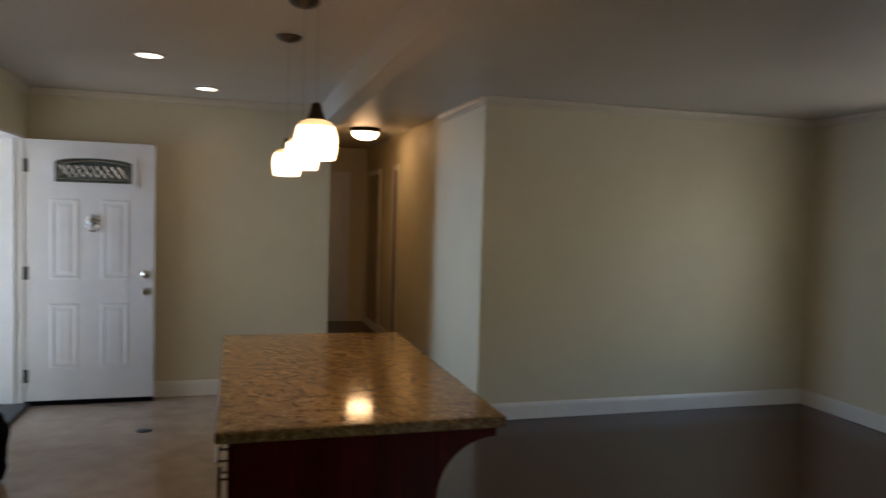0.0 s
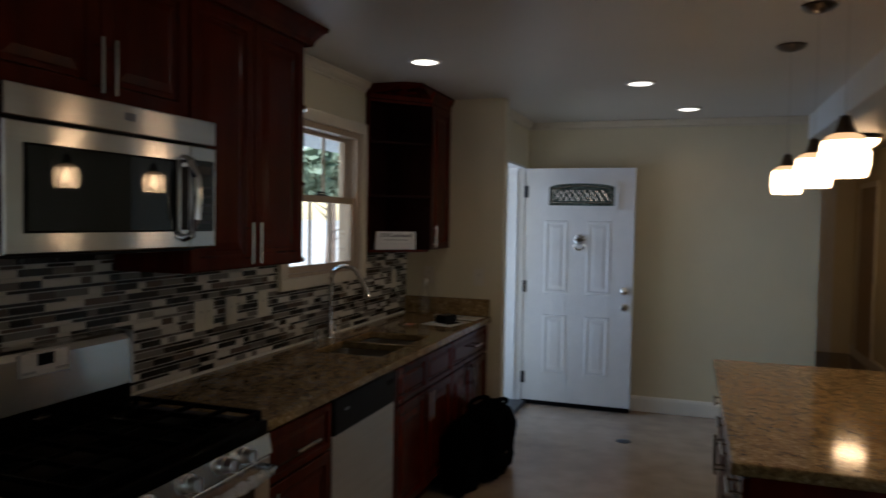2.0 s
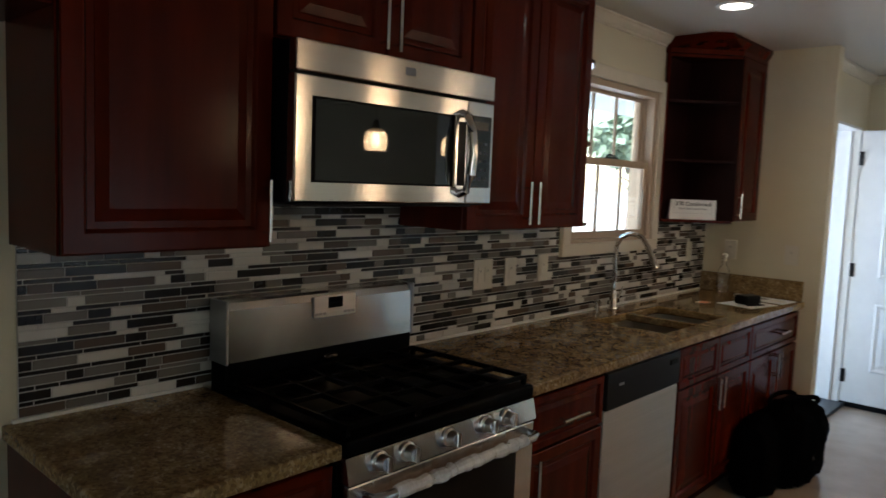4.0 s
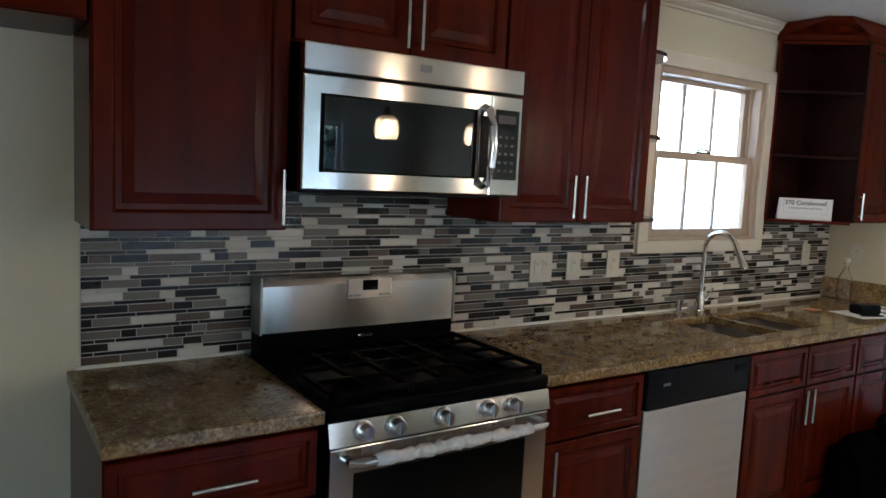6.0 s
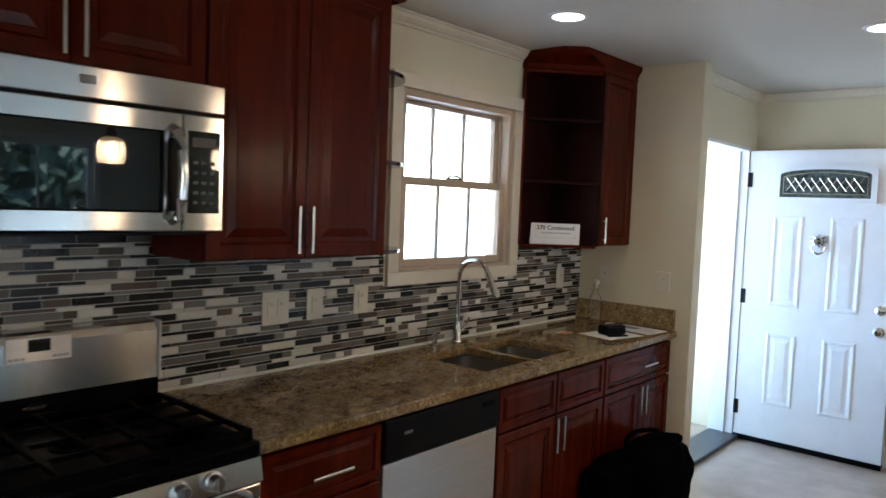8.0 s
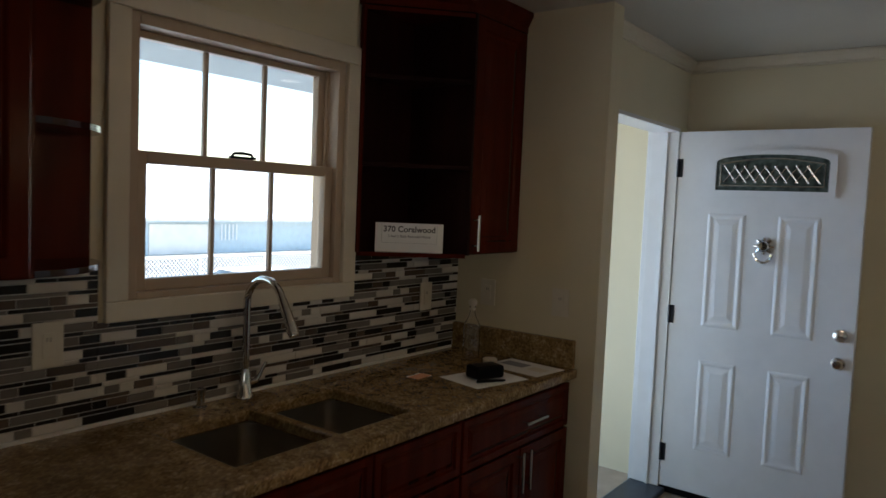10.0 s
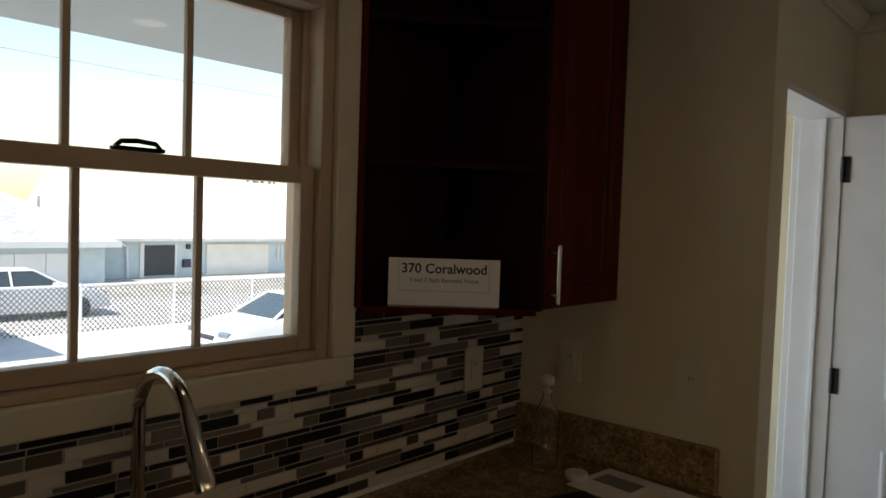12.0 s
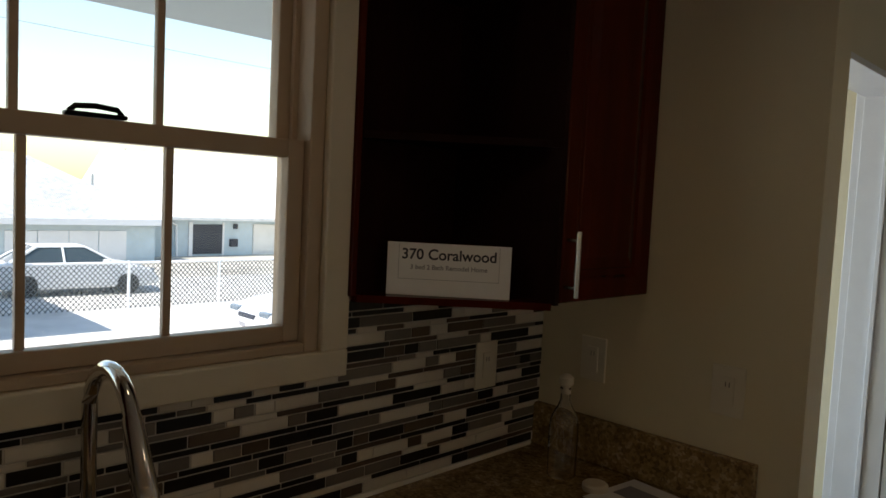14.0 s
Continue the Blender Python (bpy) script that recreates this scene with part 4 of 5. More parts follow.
def dishwasher():
    Y0, Y1 = 2.667, 3.308
    d = thing("dishwasher", (0.3, 2.985, 0), "dishwasher with stainless steel door and black control strip", "dishwasher")
    part("body", boxed((0.03, 0.60, Y0, Y1, 0.10, CT - CTH - 0.003)), BLACKPLASTIC, d)
    part("door", boxed((0.601, 0.634, Y0 + 0.003, Y1 - 0.003, 0.115, 0.700), bevel=0.004), STEEL_MATT, d, "brushed steel door")
    p = part("control_strip", boxed((0.601, 0.642, Y0 + 0.003, Y1 - 0.003, 0.704, 0.852), bevel=0.006), BLACKPLASTIC, d, "glossy black control strip")
    part("latch", boxed((0.6415, 0.646, 3.20, 3.27, 0.80, 0.822), bevel=0.001), BLACK, p)
    part("badge", boxed((0.6415, 0.6435, 2.76, 2.80, 0.79, 0.80)), GREYINK, p)
    part("kick_plate", boxed((0.45, 0.56, Y0, Y1, 0.0, 0.099)), BLACKPLASTIC, d)


dishwasher()


# ---- island ----
def island():
    c = thing("kitchen_island", (2.43, 3.08, 0), "dark cherry wood kitchen island base", "island")
    X0, X1, Y0, Y1 = 2.150, 2.770, 2.320, 3.918
    part("body", boxed((X0 + 0.0, X1, Y0 + 0.02, Y1 - 0.02, 0.10, CT - CTH - 0.002)), CHERRY, c)
    part("toe_kick", boxed((X0 + 0.06, X1 - 0.01, Y0 + 0.03, Y1 - 0.03, 0.0, 0.099)), CHERRY_SHADED, c)
    for y0, y1 in ((Y0, Y0 + 0.0195), (Y1 - 0.0195, Y1)):
        part("end_panel", boxed((X0 - 0.005, X1 + 0.005, y0, y1, 0.0, CT - CTH - 0.002), bevel=0.002), CHERRY, c)
    n = 4
    w = (Y1 - Y0 - 0.05) / n
    for k in range(n):
        a = Y0 + 0.025 + w * k + 0.003
        b = a + w - 0.006
        dr = cab_door("drawer", c, X0 - 0.001, a, b, FZ0, FZ1, side=-1, frame_w=0.05)
        bar_handle(dr, X0 - 0.021, ((a + b) / 2 - 0.08, 0.757), ((a + b) / 2 + 0.08, 0.757), side=-1)
        d = cab_door("door", c, X0 - 0.001, a, b, DZ0, DZ1, side=-1, frame_w=0.05)
        hy = b - 0.03 if k % 2 == 0 else a + 0.03
        bar_handle(d, X0 - 0.021, (hy, 0.64), (hy, 0.48), side=-1)
    for y in (Y0 + 0.001, Y1 - 0.041):
        bm = bmesh.new()
        arc = [(X1 + 0.006 + 0.20 * (1 - math.cos(t)), CT - CTH - 0.23 + 0.20 * math.sin(t)) for t in [math.pi / 2 * k / 10 for k in range(11)]]
        prism(bm, [(X1 + 0.006, CT - CTH - 0.003), (X1 + 0.006, CT - CTH - 0.25)] + arc + [(X1 + 0.206, CT - CTH - 0.003)], "y", y, y + 0.04)
        part("corbel", bm, CHERRY, c, "curved wooden corbel")


island()
bm = bmesh.new()
box(bm, 2.092, 3.002, 2.292, 3.955, CT - CTH + 0.003, CT + 0.003, bevel=0.008, segs=3)
solid("countertop", bm, GRANITE, "polished golden brown granite island top", "countertop")


# ---- lamps ----
def pendant(x, y):
    p = thing("pendant_lamp", (x, y, 1.73), "pendant lamp with a glowing frosted glass shade above the island", "pendant lamp", "pendants above the island")
    bm = bmesh.new()
    lathe(bm, [(0.066, CEIL - 0.001), (0.066, CEIL - 0.008), (0.050, CEIL - 0.022), (0.012, CEIL - 0.032), (0.003, CEIL - 0.034)], (x, y, 0))
    part("canopy", bm, AGED, p, "dark nickel ceiling canopy", smooth=True)
    bm = bmesh.new()
    tube(bm, [(x, y, CEIL - 0.03), (x, y, 1.92)], 0.0012, 6)
    part("cord", bm, CHROME, p, "thin cord")
    bm = bmesh.new()
    lathe(bm, [(0.004, 1.925), (0.016, 1.918), (0.022, 1.895), (0.030, 1.872), (0.034, 1.864)], (x, y, 0))
    part("socket_cap", bm, AGED, p, "dark nickel cap", smooth=True)
    bm = bmesh.new()
    lathe(bm, [(0.029, 1.867), (0.050, 1.858), (0.062, 1.842)], (x, y, 0), 28)
    part("shade_neck", bm, SHADE_NECK, p, "top of the glass shade with a weaker orange glow", smooth=True)
    bm = bmesh.new()
    prof = [(0.0625, 1.8415), (0.0715, 1.805), (0.072, 1.775), (0.066, 1.742), (0.062, 1.732)]
    lathe(bm, prof + [(r - 0.004, z) for r, z in prof[::-1]], (x, y, 0), 28)
    part("shade", bm, SHADE, p, "glowing frosted glass shade", smooth=True)
    bm = bmesh.new()
    lathe(bm, [(0.012, 1.852), (0.014, 1.825), (0.026, 1.803), (0.030, 1.785), (0.024, 1.766), (0.010, 1.757), (0.002, 1.755)], (x, y, 0), 20)
    part("bulb", bm, BULB, p, "lit warm bulb", smooth=True)


for px, py in PENDANTS:
    pendant(px, py)


def can_light(x, y):
    c = thing("recessed_light", (x, y, CEIL - 0.012), "round recessed ceiling light switched on", "ceiling light", "recessed ceiling lights")
    bm = bmesh.new()
    lathe(bm, [(0.068, CEIL - 0.001), (0.092, CEIL - 0.001), (0.092, CEIL - 0.006), (0.086, CEIL - 0.010), (0.070, CEIL - 0.010), (0.068, CEIL - 0.004)], (x, y, 0), 28)
    part("trim_ring", bm, WHITE, c, smooth=True)
    bm = bmesh.new()
    lathe(bm, [(0.0695, CEIL - 0.003), (0.0695, CEIL - 0.009), (0.045, CEIL - 0.014), (0.001, CEIL - 0.016)], (x, y, 0), 24)
    part("lens", bm, CANGLOW, c, "bright frosted lens", smooth=True)


for px, py in CANS:
    can_light(px, py)

hx, hy = HALL_LAMP
c = thing("hall_light", (hx, hy, 2.33), "flush dome ceiling light glowing in the hall", "ceiling light")
bm = bmesh.new()
lathe(bm, [(0.155, CEIL - 0.001), (0.160, CEIL - 0.020), (0.150, CEIL - 0.040), (0.141, CEIL - 0.042)], (hx, hy, 0), 28)
part("rim", bm, BRONZE, c, "dark bronze rim", smooth=True)
bm = bmesh.new()
lathe(bm, [(0.140, CEIL - 0.040), (0.130, CEIL - 0.075), (0.100, CEIL - 0.105), (0.05, CEIL - 0.122), (0.001, CEIL - 0.126)], (hx, hy, 0), 28)
part("dome", bm, DOME, c, "glowing frosted glass dome", smooth=True)


# ---- hall doors ----
def hall_door(name, y0, y1, label, leaf):
    d = tagged(new(name), label, "door", kind="structure")
    d.location = (HALL_R, (y0 + y1) / 2, 0)
    x = HALL_R
    part("casing", boxed((x - 0.018, x - 0.001, y0 - 0.06, y0, 0.002, 2.1), (x - 0.018, x - 0.001, y1, y1 + 0.06, 0.002, 2.1), (x - 0.018, x - 0.001, y0, y1, 2.04, 2.1), bevel=0.003), TRIM, d)
    part("leaf", boxed((x - 0.012, x - 0.001, y0 + 0.002, y1 - 0.002, 0.012, 2.038)), leaf, d, "wooden door leaf")
    for z in (1.8, 1.0, 0.25):
        part("hinge", boxed((x - 0.024, x - 0.0185, y0 - 0.012, y0 + 0.012, z - 0.045, z + 0.045)), BRONZE, d)


TANDOOR = mat("tan_door_wood", (0.36, 0.26, 0.15), 0.4, vary=0.15, scale=20, stretch=(1, 1, 0.1))
HALLDOOR = mat("hall_door_wood", (0.11, 0.055, 0.022), 0.4, vary=0.25, scale=20, stretch=(1, 1, 0.1))
# The first is a thin leaf added for an ajar door's edge.
hall_door("door_2", 8.10, 8.26, "thin brown leaf for the edge of an ajar hall door", HALLDOOR)
hall_door("door_3", 9.15, 9.90, "tan wooden door in the hall wall", TANDOOR)
d = tagged(new("door_4"), "white panelled door at the end of the hall", "door", kind="structure")
d.location = (3.35, HALL_Y, 0)
part("casing", boxed((3.60, 3.68, HALL_Y - 0.02, HALL_Y - 0.001, 0.002, 2.1), (2.94, 3.0, HALL_Y - 0.02, HALL_Y - 0.001, 0.002, 2.1), (3.0, 3.60, HALL_Y - 0.02, HALL_Y - 0.001, 2.03, 2.1), bevel=0.003), WHITE, d)
part("leaf", boxed((3.002, 3.598, HALL_Y - 0.012, HALL_Y - 0.001, 0.012, 2.028)), WHITE, d)


# ---- wall plates ----
SLOT = mat("slot_shadow", (0.25, 0.22, 0.18), 0.6)


def plate(at, w, h, face, gangs, label, name="wall_outlet"):
    """A plate on a wall that looks to +x or -y, with one rocker or outlet in each gang."""
    p = thing(name, at, label, "outlet" if name == "wall_outlet" else "switch", "wall plates")
    u, z = (at[1], at[2]) if face == "x" else (at[0], at[2])

    def b(u0, u1, z0, z1, d0, d1, bevel=0.0):
        return boxed((at[0] + d0, at[0] + d1, u0, u1, z0, z1), bevel=bevel) if face == "x" else boxed((u0, u1, at[1] - d1, at[1] - d0, z0, z1), bevel=bevel)
    part("cover", b(u - w / 2, u + w / 2, z - h / 2, z + h / 2, 0.0, 0.006, 0.002), PLASTICW, p)
    for k in range(gangs):
        cu = u + (k - (gangs - 1) / 2) * 0.046
        part("insert", b(cu - 0.0165, cu + 0.0165, z - 0.034, z + 0.034, 0.006, 0.009, 0.001), PLASTICW, p)
        part("slot", b(cu - 0.006, cu - 0.003, z + 0.010, z + 0.022, 0.0088, 0.0094), SLOT, p)
        part("slot", b(cu + 0.003, cu + 0.006, z + 0.010, z + 0.022, 0.0088, 0.0094), SLOT, p)
    return p


plate((0.0125, 2.672, 1.157), 0.125, 0.130, "x", 2, "double white wall plate on the mosaic tile")
plate((0.0125, 2.864, 1.157), 0.082, 0.126, "x", 1, "white outlet on the mosaic tile")
plate((0.0125, 3.117, 1.160), 0.082, 0.126, "x", 1, "white outlet on the mosaic tile")
plate((0.0125, 4.748, 1.166), 0.082, 0.126, "x", 1, "white outlet on the mosaic tile")
plate((0.186, RETURN_Y - 0.0005, 1.185), 0.078, 0.120, "y", 1, "cream outlet on the end wall")
plate((0.561, RETURN_Y - 0.0005, 1.180), 0.080, 0.120, "y", 1, "cream switch on the end wall", "wall_switch")


# ---- things on the counter and floor ----
def words(name, text, size, m, material, parent):
    """Lettering as a mesh, laid flat at the pose m."""
    cu = bpy.data.curves.new(name, "FONT")
    cu.body, cu.size, cu.align_x, cu.align_y, cu.extrude = text, size, "CENTER", "CENTER", 0.0002
    cu.offset = size * 0.018
    ob = bpy.data.objects.new(name, cu)
    scene.collection.objects.link(ob)
    me = bpy.data.meshes.new_from_object(ob.evaluated_get(bpy.context.evaluated_depsgraph_get()))
    bpy.data.objects.remove(ob)
    me.transform(m)
    me.transform(Matrix.Translation(-base_of(parent)))
    me.materials.clear()
    me.materials.append(material)
    t = new(name, me)
    t.parent = parent
    return t


def paper_sign():
    a, b = Vector((0.058, 4.352, 0)), Vector((0.259, 4.539, 0))
    mid, along = (a + b) / 2, (b - a).normalized()
    out = Vector((along.y, -along.x, 0))
    z0, z1 = UB + 0.005, UB + 0.122
    w = (b - a).length
    s = thing("sign_card", (mid.x, mid.y, z0), "white folded paper address card standing on the shelf", "sign")
    base = Matrix.Translation((mid.x, mid.y, z0)) @ Matrix(((along.x, 0, out.x, 0), (along.y, 0, out.y, 0), (0, 1, 0, 0), (0, 0, 0, 1)))
    bm = bmesh.new()
    h = z1 - z0
    prism(bm, [(-w / 2, 0.0), (w / 2, 0.0), (w / 2, h), (-w / 2, h)], "z", 0.0, 0.0012)
    bm.transform(base @ Matrix.Translation((0, 0, -0.012)))
    part("front_leaf", bm, PAPER, s)
    bm = bmesh.new()
    vs = [bm.verts.new(p) for p in ((-w / 2, h, -0.0125), (w / 2, h, -0.0125), (w / 2, 0, -0.06), (-w / 2, 0, -0.06), (-w / 2, h, -0.0137), (w / 2, h, -0.0137), (w / 2, 0, -0.0612), (-w / 2, 0, -0.0612))]
    for q in ((0, 1, 2, 3), (7, 6, 5, 4), (0, 4, 5, 1), (1, 5, 6, 2), (2, 6, 7, 3), (3, 7, 4, 0)):
        bm.faces.new([vs[i] for i in q])
    bm.transform(base)
    part("back_leaf", bm, PAPER, s)
    bm = bmesh.new()
    for u0, u1, v0, v1 in ((-0.112, 0.112, 0.036, 0.0368), (-0.112, -0.1112, 0.036, h - 0.004), (0.1112, 0.112, 0.036, h - 0.004)):
        box(bm, u0, u1, v0, v1, -0.0107, -0.0102)
    bm.transform(base)
    part("border", bm, GREYINK, s, "thin grey border")
    words("address", "370 Coralwood", 0.0330, base @ Matrix.Translation((0, h - 0.026, -0.0104)), INK, s)
    words("subtitle", "3 bed 2 Bath Remodel Home", 0.0145, base @ Matrix.Translation((0, h - 0.054, -0.0104)), GREYINK, s)


paper_sign()


def turned_box(cx, cy, z0, lx, ly, h, turn, bevel=0.0):
    bm = bmesh.new()
    box(bm, -lx / 2, lx / 2, -ly / 2, ly / 2, 0, h, bevel=bevel)
    bm.transform(pose(cx, cy, z0, 0, 0, turn))
    return bm


Z = CT + 0.0008
solid("paper_sheet", turned_box(0.47, 4.565, Z, 0.216, 0.279, 0.0012, -12), PAPER, "white sheet of paper lying on the granite counter", "paper")
f = thing("flyer", (0.48, 4.85, Z), "printed white flyer with a dark picture on the counter", "flyer")
part("sheet", turned_box(0.48, 4.85, Z, 0.28, 0.20, 0.0012, -6), PAPER, f)
part("picture", turned_box(0.425, 4.875, Z + 0.0012, 0.12, 0.07, 0.0004, -6), GREYINK, f, "dark printed picture")
part("text_block", turned_box(0.55, 4.848, Z + 0.0012, 0.08, 0.06, 0.0004, -6), PLASTICW, f)
solid("black_case", turned_box(0.465, 4.575, Z + 0.0014, 0.085, 0.135, 0.052, -20, bevel=0.012), BLACKPLASTIC, "small black case lying on the paper", "case")
bm = bmesh.new()
tube(bm, [(0.50, 4.47, Z + 0.008), (0.525, 4.52, Z + 0.008), (0.56, 4.575, Z + 0.007)], [0.006, 0.0065, 0.004], 8)
solid("pen", bm, BLACKPLASTIC, "black pen lying on the paper", "pen", smooth=True)
ORANGE = mat("orange_card", (0.66, 0.30, 0.17), 0.5, vary=0.05, scale=30)
cards = thing("business_cards", (0.27, 4.40, Z), "small stack of orange and white business cards", "cards")
for k, (m, t) in enumerate(((PAPER, 10), (PAPER, -8), (ORANGE, 4))):
    part("card", turned_box(0.27 + 0.006 * k, 4.40 - 0.004 * k, Z + 0.0012 * k, 0.05, 0.089, 0.001, t), m, cards)


def bottle():
    b = thing("glass_bottle", (0.215, 4.835, Z), "clear glass bottle with a stopper in the counter corner", "bottle")
    prof = [(0.001, 0.004), (0.034, 0.0), (0.038, 0.006), (0.038, 0.13), (0.034, 0.155), (0.018, 0.185), (0.013, 0.20), (0.013, 0.222), (0.016, 0.226)]
    bm = bmesh.new()
    lathe(bm, prof + [(r - 0.003, h + (0.006 if i > len(prof) - 3 else 0)) for i, (r, h) in reversed(list(enumerate(prof[1:])))], (0.215, 4.835, Z))
    g = part("glass", bm, PANE, b, smooth=True)
    g.visible_shadow = False
    bm = bmesh.new()
    lathe(bm, [(0.010, 0.215), (0.012, 0.235), (0.019, 0.240), (0.019, 0.256), (0.010, 0.264), (0.001, 0.265)], (0.215, 4.835, Z))
    part("stopper", bm, PLASTICW, b, "pale stopper", smooth=True)


bottle()
bm = bmesh.new()
lathe(bm, [(0.03, 0.0), (0.032, 0.004), (0.032, 0.014), (0.028, 0.018), (0.001, 0.018)], (0.325, 4.825, Z))
solid("lid", bm, PLASTICW, "small pale round lid on the counter", "lid", smooth=True)


def bag():
    b = thing("duffel_bag", (0.79, 4.35, 0), "black soft bag slumped on the floor against the cabinets", "bag")

    def lump(cx, cy, rx, ry, h, seed):
        bm = bmesh.new()
        bmesh.ops.create_cube(bm, size=2.0)
        bmesh.ops.subdivide_edges(bm, edges=bm.edges[:], cuts=11, use_grid_fill=True)
        for v in bm.verts:
            p = v.co.copy()
            q = p.lerp(p.normalized() * 1.22, 0.62)
            k = p + Vector((seed, 0, 0))
            q *= 1 + noise.noise(k * 1.7) * 0.11 + noise.noise(k * 4.5) * 0.05 + abs(noise.noise(k * 8.0)) * 0.03
            v.co = (cx + rx * q.x, cy + ry * q.y, max(0.003, h * (0.48 + 0.50 * q.z) - (0.03 if q.z > 0 else 0) * abs(q.x)))
        return bm
    part("body", lump(0.797, 4.44, 0.140, 0.235, 0.44, 0.0), BAGCLOTH, b, smooth=True)
    part("side_pocket", lump(0.735, 4.10, 0.092, 0.150, 0.40, 3.0), BAGCLOTH, b, "sagging black end pocket", smooth=True)
    for k in (-1, 1):
        bm = bmesh.new()
        tube(bm, [(0.80 + 0.06 * k + 0.03 * math.sin(t * 2), 4.44 + 0.15 * math.cos(t), 0.395 + 0.07 * math.sin(t)) for t in [math.pi * j / 14 for j in range(15)]], 0.013, 8)
        part("strap", bm, BAGCLOTH, b, "black carrying strap", smooth=True)
    bm = bmesh.new()
    tube(bm, [(0.938, 4.34, 0.155), (0.945, 4.345, 0.175), (0.943, 4.35, 0.19)], 0.005, 8)
    part("buckle", bm, NICKEL, b, "small metal buckle", smooth=True)


bag()
bm = bmesh.new()
lathe(bm, [(0.050, 0.0), (0.050, 0.004), (0.040, 0.006), (0.001, 0.006)], (1.553, 5.414, 0.0008), 20)
solid("floor_cap", bm, SILL, "small dark round cap on the floor", "floor cap", smooth=True)


# ---- outside ----
GZ = -1.7
CONCRETE = mat("concrete", (0.56, 0.54, 0.50), 0.8, vary=0.14, scale=1.2, bump=0.4, bump_scale=30)
EARTH = mat("dry_ground", (0.44, 0.41, 0.35), 0.9, vary=0.25, scale=0.6, bump=0.4, bump_scale=8)
STUCCO = mat("pale_stucco", (0.70, 0.68, 0.64), 0.8, vary=0.06, scale=2, bump=0.4, bump_scale=60)
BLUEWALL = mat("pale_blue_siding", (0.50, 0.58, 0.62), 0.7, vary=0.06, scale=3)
SHINGLE = mat("grey_shingles", (0.42, 0.43, 0.44), 0.9, vary=0.25, scale=5, bump=0.5, bump_scale=20)
PALEROOF = mat("pale_roof", (0.72, 0.71, 0.69), 0.85, vary=0.12, scale=3, bump=0.4, bump_scale=20)
SOFFIT = mat("soffit_paint", (0.30, 0.34, 0.35), 0.7, vary=0.06, scale=2)
DARKDOOR = mat("dark_door", (0.03, 0.035, 0.05), 0.5, vary=0.2, scale=6)
# Galvanised wire with the shade on the mesh put into its colour.
WIRE = mat("shaded_wire", (0.14, 0.15, 0.15), 0.6, 0.2, vary=0.1, scale=20)
GALV = mat("galvanised_wire", (0.50, 0.52, 0.53), 0.45, 0.7, vary=0.1, scale=20)
CARPAINT = mat("white_car_paint", (0.70, 0.71, 0.72), 0.15, vary=0.03, scale=2, coat=0.6)
LENS = mat("headlight_lens", (0.14, 0.17, 0.20), 0.12, vary=0.2, scale=20)
CARGLASS = mat("car_glass", (0.05, 0.07, 0.08), 0.05)
RUBBER = mat("rubber", (0.02, 0.02, 0.02), 0.8)
LEAF = mat("leaves", (0.10, 0.15, 0.085), 0.6, vary=0.3, scale=1.5, second=(0.17, 0.21, 0.13))
BARK = mat("bark", (0.12, 0.085, 0.06), 0.9, vary=0.3, scale=8, bump=0.6, bump_scale=20)

structure("ground", boxed((-900, 900, -900, 900, GZ - 0.5, GZ)), EARTH, "dry pale ground")
structure("pavement_driveway", boxed((-24, -0.6, -6, 40, GZ, GZ + 0.02)), CONCRETE, "pale concrete driveway")
structure("wall_foundation", boxed((-0.15, XR + 0.15, YB - 0.15, HALL_Y + 0.15, GZ, -0.121)), STUCCO, "pale stucco foundation wall")
structure("wall_east_rear", boxed((HALL_R + 0.12, XR + 0.15, LIVE_Y + 0.121, HALL_Y + 0.15, -0.12, CEIL - 0.001)), STUCCO, "plain wall of the rooms behind")
structure("wall_north_rear", boxed((-0.15, HALL_L - 0.121, FAR_Y + 0.121, HALL_Y + 0.15, -0.12, CEIL - 0.001)), STUCCO, "plain wall of the rooms behind")
structure("ground_porch", boxed((-1.3, 0.439, 5.101, FAR_Y - 0.001, GZ, -0.015)), CONCRETE, "concrete porch slab")
structure("roof", boxed((-1.75, XR + 0.8, YB - 0.8, HALL_Y + 0.8, 2.62, 2.76)), SHINGLE, "low roof of the house")
structure("roof_soffit", boxed((-1.75, -0.151, YB - 0.8, HALL_Y + 0.8, 2.30, 2.619)), SOFFIT, "painted grey-blue eave soffit")


# Block added out of view so that its shadow crosses the driveway.
def shadow_caster():
    g = tagged(thing("garage", (-17.6, 4.2, GZ), "unseen pale stucco block that shadows the driveway", "garage"))
    part("wall", boxed((-21.5, -15.4, 1.5, 6.7, GZ + 0.021, 1.4)), STUCCO, g)
    part("roof", boxed((-21.8, -15.1, 1.2, 7.0, 1.401, 1.55)), SHINGLE, g)


shadow_caster()


